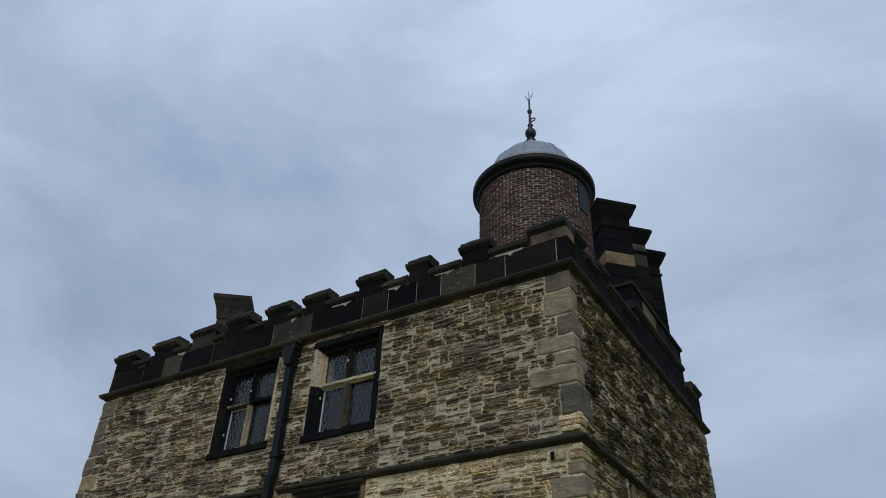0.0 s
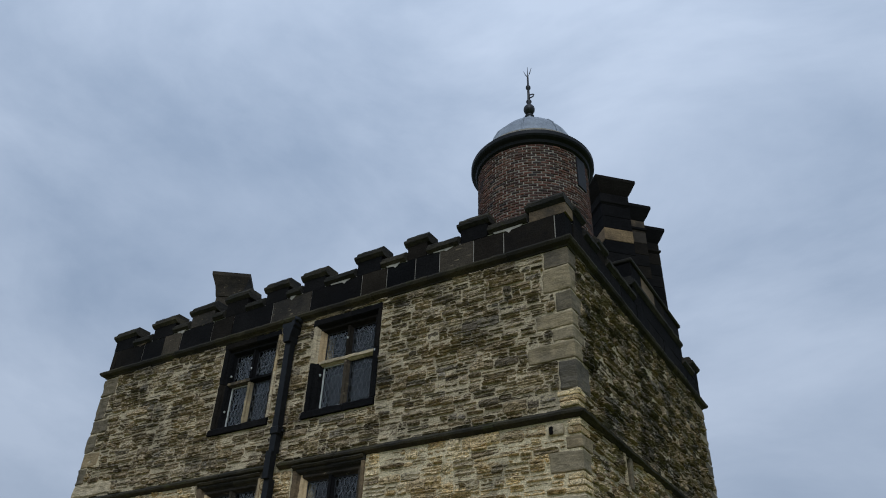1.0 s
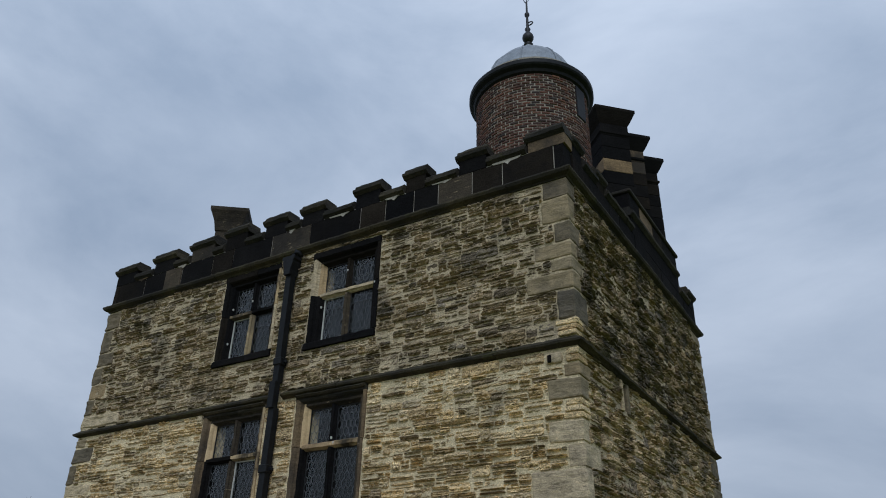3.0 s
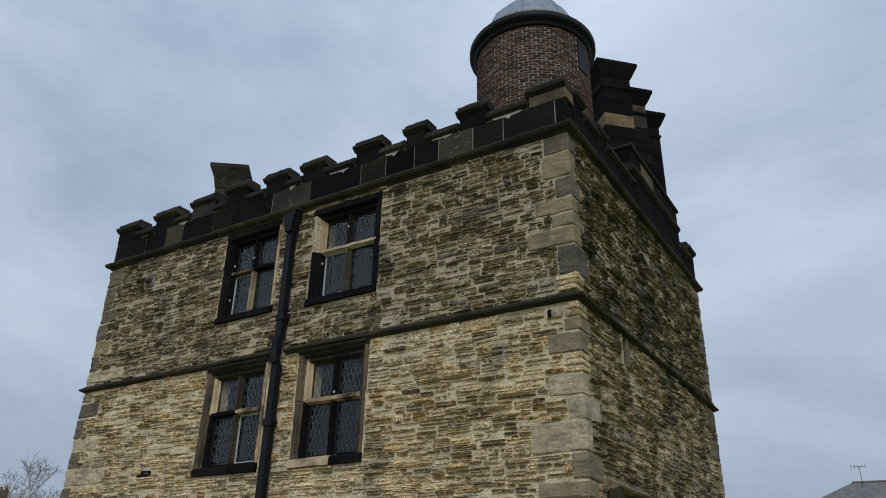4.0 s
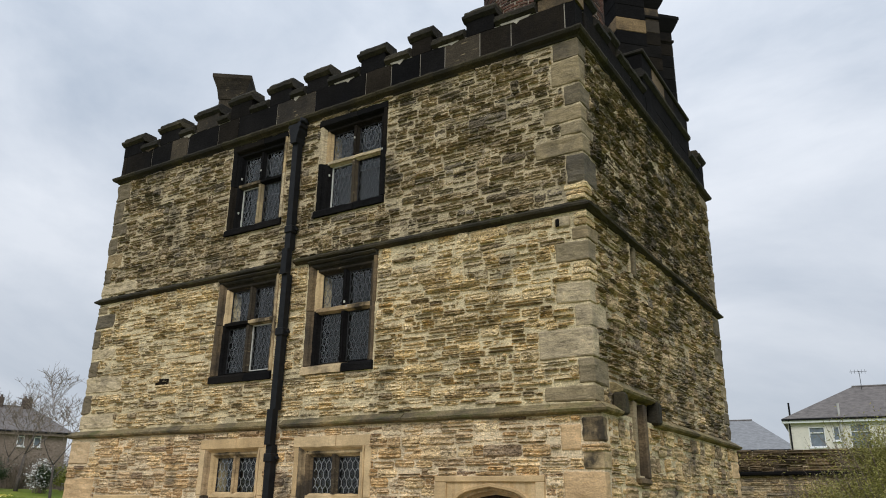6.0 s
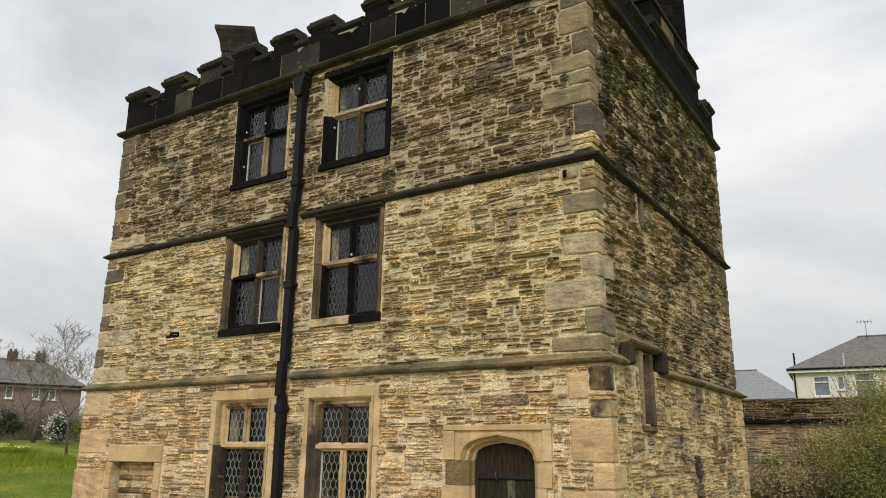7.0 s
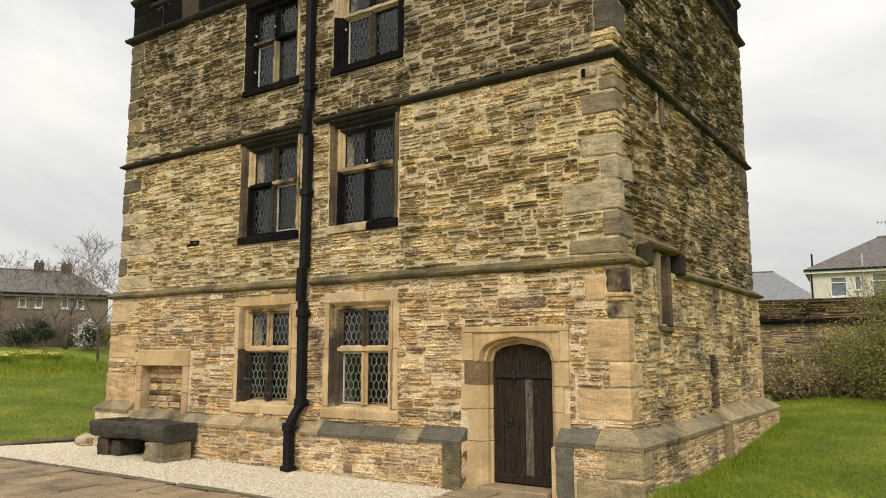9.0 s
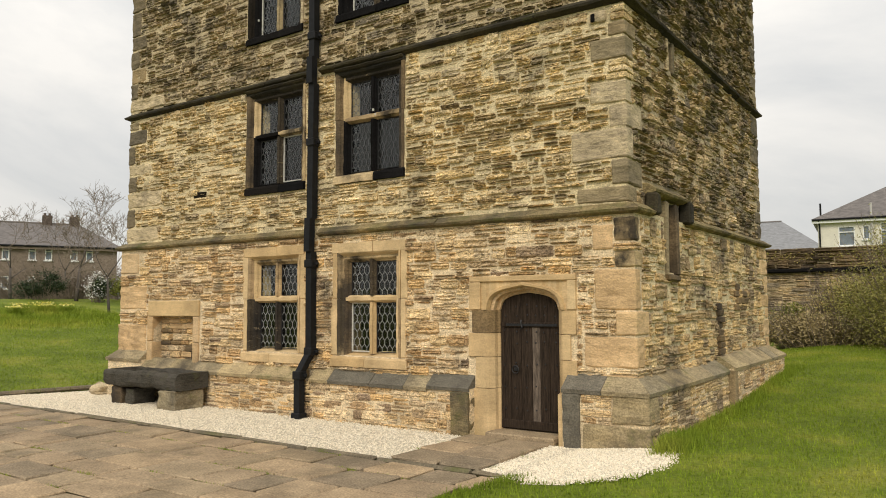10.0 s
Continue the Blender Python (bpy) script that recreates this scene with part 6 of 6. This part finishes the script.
# boundary wall on the rising ground behind the tower
WY, WZ0, WZ1 = 16.5, 0.45, 3.38
bw = thing("boundary_wall", "old coursed stone garden wall with a dark overgrown top", "wall", at=(4, WY, WZ0))
bw["kind"] = "structure"
part("wall_core", at_origin(bw, Soup().box((-9, WY + 0.02, WZ0 - 0.5), (20, WY + 0.5, WZ1 - 0.02), 0.02)), MORTAR_TOP, bw)
to_wall = lambda u, v, w: (u - 4, 0 - w + 0.02, v - WZ0)
lay_rubble(rubble_rects(-9, 20, WZ0 - 0.2, 2.62, (0.09, 0.17), (0.25, 0.7), [], 81, 0.5), to_wall, bw, EAST, 82, (0.01, 0.05), 0.012, lambda u, v: False, 0.008, label="brown coursed wall stones")
lay_rubble(rubble_rects(-9, 20, 2.74, WZ1, (0.12, 0.22), (0.3, 0.8), [], 83, 0.3), to_wall, bw, SOOT_BUFF, 84, (0.02, 0.10), 0.02, lambda u, v: False, 0.006, name="coping_stone", label="dark crumbling upper courses")
part("ledge", at_origin(bw, Soup().box((-9, WY - 0.14, 2.62), (20, WY + 0.1, 2.74), 0.03)), SOOT, bw)
part("weeds", at_origin(bw, leaves((5.5, WY - 0.02, 3.1), (15, 0.16, 0.34), 3800, 0.05, 85, 0.0, 150)), OLIVE, bw, "weeds on the wall top", "stuff")

shrub("shrub", "large twiggy olive-green shrub before the garden wall", (3.0, 12.6, ground_z(3.0, 12.6) + 1.45), (2.4, 1.5, 1.85), 90000, 0.034, GREENOLIVE, 91, 160)
shrub("shrub", "twiggy olive shrub beside the garden wall", (0.9, 14.6, ground_z(0.9, 14.6) + 0.9), (1.3, 0.9, 1.05), 14000, 0.034, OLIVE, 94, 240)
shrub("shrub", "low yellow-green shrub at the wall foot", (-0.9, 15.4, ground_z(-0.9, 15.4) + 0.7), (0.8, 0.5, 0.7), 1800, 0.045, YELLOWLEAF, 96, 60)
shrub("shrub", "dark evergreen shrub at the edge of the lawn", (4.3, 11.4, ground_z(4.3, 11.4) + 0.45), (1.0, 0.9, 0.6), 3500, 0.05, DARKLEAF, 98, 60)
shrub("dry_grass_clump", "pale dry grass and stems along the wall foot", (0.3, 13.4, ground_z(0.3, 13.4) + 0.35), (2.2, 0.6, 0.6), 11000, 0.055, STRAW, 99, 260)
stick = thing("fallen_pole", "thin fallen wooden pole leaning in dry grass", "pole", at=g3(-0.4, 13.6))
part("pole", Soup().tube([(-0.5, 0, 0.55), (0.9, 0.2, 0.12)], 0.03, 6), TWIG, stick)

# trees and shrubs on the lawn
bare_tree("tree", "slender bare young tree on the lawn", g3(-26.3, 9.06), 5.2, 5, 0.5, 0.075, 6)
bare_tree("tree", "bare garden tree behind the lawn", g3(-31.3, 10.4), 5.3, 8, 0.45, 0.11, 6)
bare_tree("tree", "bare spreading tree behind the lawn", g3(-34.5, 8.9), 5.0, 14, 0.5, 0.10, 6)
bare_tree("tree", "bare thin tree near the hedge", g3(-35.3, 12.0), 5.0, 23, 0.5, 0.08, 6)
shrub("rhododendron", "evergreen shrub covered with white blossom", (-30.7, 11.1, ground_z(-30.7, 11.1) + 0.68), (0.66, 0.62, 0.72), 2400, 0.06, DARKLEAF, 31, 30, (620, 0.06, WHITE))
shrub("shrub", "dark rounded evergreen shrub behind the lawn", (-31.9, 9.0, ground_z(-31.9, 9.0) + 0.62), (1.15, 1.1, 0.75), 5200, 0.06, DARKLEAF, 34, 40)
shrub("shrub", "green shrub beside the white blossom", (-31.6, 13.0, ground_z(-31.6, 13.0) + 0.8), (1.0, 0.9, 0.9), 2600, 0.06, YELLOWLEAF, 37, 40)
shrub("shrub", "low brown shrub at the back of the lawn", (-34.0, 11.6, ground_z(-34.0, 11.6) + 0.7), (1.5, 1.2, 0.8), 1800, 0.06, TWIG, 39, 260)
shrub("hedge", "brown leafless hedge before the houses", (-38, 13.5, ground_z(-38, 13.5) + 1.0), (3.0, 9.0, 1.5), 3500, 0.08, TWIG, 41, 700)
for k, (cx, cy) in enumerate(((-26.9, 7.4), (-26.75, 6.6), (-27.6, 7.0), (-26.3, 5.2), (-26.9, 5.7))):
    d = thing("daffodil_clump", "clump of pale yellow daffodils in the lawn", "flowers", "daffodils in the lawn", at=g3(cx, cy))
    part("stalks", at_origin(d, stems((cx, cy, ground_z(cx, cy) + 0.16), (0.7, 0.5, 0.16), 220, 50 + k, 0.008)), BLADE, d)
    part("petals", at_origin(d, leaves((cx, cy, ground_z(cx, cy) + 0.31), (0.75, 0.5, 0.06), 90, 0.05, 60 + k, 0.0, 30)), YELLOW, d, kind="stuff")


# ---- houses in the distance ----
def house(name, label, m, length, depth, eaves, ridge, wall_mat, windows, chimneys, hip=3.0, over=0.35, roof_mat=SLATE):
    """A hip-roofed house: x along its front, which faces -y; windows (x, z, width, height, panes)."""
    ob = thing(name, label, "house")
    ob.matrix_basis = m
    holes = [(x, x + w_, z, z + h) for x, z, w_, h, _ in windows]
    part("wall", core([0, length], [-2.0, eaves], holes, lambda u, v, w: (u, -w, v), 0.3), wall_mat, ob)
    part("wall", Soup().box((0.001, 0.3, -2), (0.3, depth, eaves), 0.01), wall_mat, ob)
    part("wall", Soup().box((length - 0.3, 0.3, -2), (length - 0.001, depth, eaves), 0.01), wall_mat, ob)
    part("wall", Soup().box((0.3, depth - 0.3, -2), (length - 0.3, depth, eaves), 0.01), wall_mat, ob)
    o = over
    v = [(-o, -o, eaves), (length + o, -o, eaves), (length + o, depth + o, eaves), (-o, depth + o, eaves), (hip, depth / 2, ridge), (length - hip, depth / 2, ridge)]
    v += [(x, y, z - 0.12) for x, y, z in v[:4]]
    roof = part("roof", Soup().add(v, [(0, 1, 5, 4), (1, 2, 5), (2, 3, 4, 5), (3, 0, 4), (6, 7, 1, 0), (7, 8, 2, 1), (8, 9, 3, 2), (9, 6, 0, 3), (9, 8, 7, 6)]), roof_mat, ob)
    part("ridge_tiles", Soup().tube([(hip, depth / 2, ridge), (length - hip, depth / 2, ridge)], 0.09, 6), SLATE, ob)
    part("gutter", Soup().tube([(-o, -o - 0.05, eaves - 0.06), (length + o, -o - 0.05, eaves - 0.06)], 0.07, 6), BLACK, ob)
    part("fascia", Soup().box((-o, -o + 0.02, eaves - 0.30), (length + o, -o + 0.06, eaves - 0.13), 0.01), UPVC if wall_mat is PAINTWALL else HOUSEBRICK, ob)
    for x, h in chimneys:
        c = part("chimney", Soup().box((x - 0.36, depth / 2 - 0.36, ridge - 0.6), (x + 0.36, depth / 2 + 0.36, ridge + h), 0.02), CHIMNEYBRICK, ob)
        for q in (-0.17, 0.17):
            part("chimney_pot", Soup().lathe([(0.11, ridge + h), (0.09, ridge + h + 0.16), (0.11, ridge + h + 0.2)], 10, (x + q, depth / 2)), CHIMNEYBRICK, c)
    for x, z, w_, h, n in windows:
        t = 0.07
        win = part("window", Soup().box((x, 0.12, z), (x + w_, 0.14, z + h), 0.002), HOUSEGLASS, ob, "dark glass pane")
        for a, b in (((x, z), (x + t, z + h)), ((x + w_ - t, z), (x + w_, z + h)), ((x + t, z), (x + w_ - t, z + t)), ((x + t, z + h - t), (x + w_ - t, z + h))):
            part("frame", Soup().box((a[0], 0.02, a[1]), (b[0], 0.10, b[1]), 0.005), UPVC, win)
        if n > 1:
            part("glazing_bar", Soup().box((x + t, 0.03, z + 0.68 * h), (x + w_ - t, 0.09, z + 0.68 * h + t), 0.005), UPVC, win)
        part("sill", Soup().box((x - 0.08, -0.12, z - 0.09), (x + w_ + 0.08, 0.1, z - 0.005), 0.01), UPVC, win)
    return ob


hz = 2.0
hr = house("house", "cream rendered house with a grey slate hipped roof", pose(-4.75, 48.45, hz, 0, 0, 6), 15, 8, 5.45, 8.0, PAINTWALL,
           [(1.25, 3.55, 1.0, 1.35, 2), (2.72, 3.95, 0.42, 0.95, 1), (3.75, 3.3, 1.2, 1.75, 2), (7.5, 3.4, 1.2, 1.5, 2), (10.5, 3.4, 1.2, 1.5, 2), (1.25, 0.8, 1.2, 1.4, 2), (7.5, 0.8, 1.6, 1.4, 2)], [(8.5, 1.0)], 4.4)
part("soil_pipe", Soup().tube([(3.25, -0.1, -1), (3.25, -0.1, 6.4)], 0.07, 8), POLEM, hr, "pale vent pipe")
part("rain_pipe", Soup().tube([(0.08, -0.35, 5.4), (0.12, -0.08, 4.9), (0.12, -0.08, -1)], 0.06, 6), BLACK, hr)
part("vent_pipe", Soup().tube([(0.2, 0.3, 5.2), (0.2, 0.3, 6.6)], 0.07, 6), BLACK, hr)
ant = part("aerial_mast", Soup().tube([(5.0, 3.5, 7.7), (5.0, 3.5, 9.05)], 0.02, 5), IRON, hr)
part("aerial_boom", Soup().tube([(4.4, 3.5, 9.0), (5.5, 3.5, 9.0)], 0.015, 5), IRON, ant)
for k in range(5):
    part("aerial_rod", Soup().tube([(4.5 + 0.22 * k, 3.5, 8.85), (4.5 + 0.22 * k, 3.5, 9.15)], 0.012, 4), IRON, ant)
house("house", "low house with a wide grey slate roof", pose(-19.0, 62.0, hz - 0.6, 0, 0, 6), 12.5, 9, 5.0, 8.0, PAINTWALL, [(2, 2.8, 1.2, 1.3, 2), (7, 2.8, 1.2, 1.3, 2)], [(6.0, 0.7)], 3.5, roof_mat=SLATE_PALE)
tw = []
for k in range(9):
    for x in (0.0, 1.1):
        for z in (1.7, 3.9):
            tw += [(5.95 + 2.85 * k + x + 0.9, z, 0.5, 0.95, 2)]
house("terraced_house", "brown brick terrace with slate roof and chimneys", pose(-65.5, -4.9, 1.3, 0, 0, 66), 33, 8, 5.0, 7.1, HOUSEBRICK, tw, [(30.2, 0.65), (28.2, 0.65), (20.0, 0.65)], 2.4)


# ---- bricks of the turret ----
def brick_soup(zoom=1.0):
    """A slightly curved brick, its outer face at the drum's radius along +x."""
    half = 0.5 * 0.142 / TR
    pts = []
    for r, g in ((TR - 0.05, 0.0), (TR - 0.012, 0.0), (TR - 0.006, 0.006)):
        for a in (-half, 0.0, half):
            b = a - math.copysign(g / TR, a) if a else a
            pts += [(r * math.cos(b), r * math.sin(b), -0.0215 + g), (r * math.cos(b), r * math.sin(b), 0.0215 - g)]
    f = []
    for k in (0, 6):
        for i in (0, 2):
            f += [(k + i, k + 6 + i, k + 8 + i, k + 2 + i), (k + 1 + i, k + 3 + i, k + 9 + i, k + 7 + i)]
        f += [(k, k + 1, k + 7, k + 6), (k + 4, k + 10, k + 11, k + 5)]
    f += [(12, 13, 15, 14), (14, 15, 17, 16)]
    return Soup().add(pts, f)


brick_mesh = brick_soup().mesh("brick", BRICK)
rest, made = Soup(), 0
bk = random.Random(33)
per = 41
one = brick_soup()
for row in range(34):
    z = 8.93 + 0.056 * row
    for k in range(per):
        a = 2 * math.pi * (k + (0.5 if row % 2 else 0)) / per + bk.uniform(-0.008, 0.008)
        d = (a - math.atan2(-10.2, 4.5) + math.pi) % (2 * math.pi) - math.pi
        if 0.88 < d < 1.16 and 10.1 < z < 10.8:
            continue
        grow = 1 + bk.uniform(-0.003, 0.006)
        zz = z + bk.uniform(-0.004, 0.004)
        if abs(d) < 0.62 and z > 9.75 and made < 300:
            made += 1
            ob = new("brick", brick_mesh)
            ob.parent = turret
            ob.matrix_basis = pose(0, 0, zz - 8.5, 0, 0, math.degrees(a)) @ Matrix.Diagonal((grow, grow, 1, 1))
        else:
            c, q = math.cos(a), math.sin(a)
            rest.add([((x * c - y * q) * grow, (x * q + y * c) * grow, h + zz - 8.5) for x, y, h in one.v], one.f)
part("brick_field", rest, BRICK, turret, "red and black bricks of the drum", "stuff")
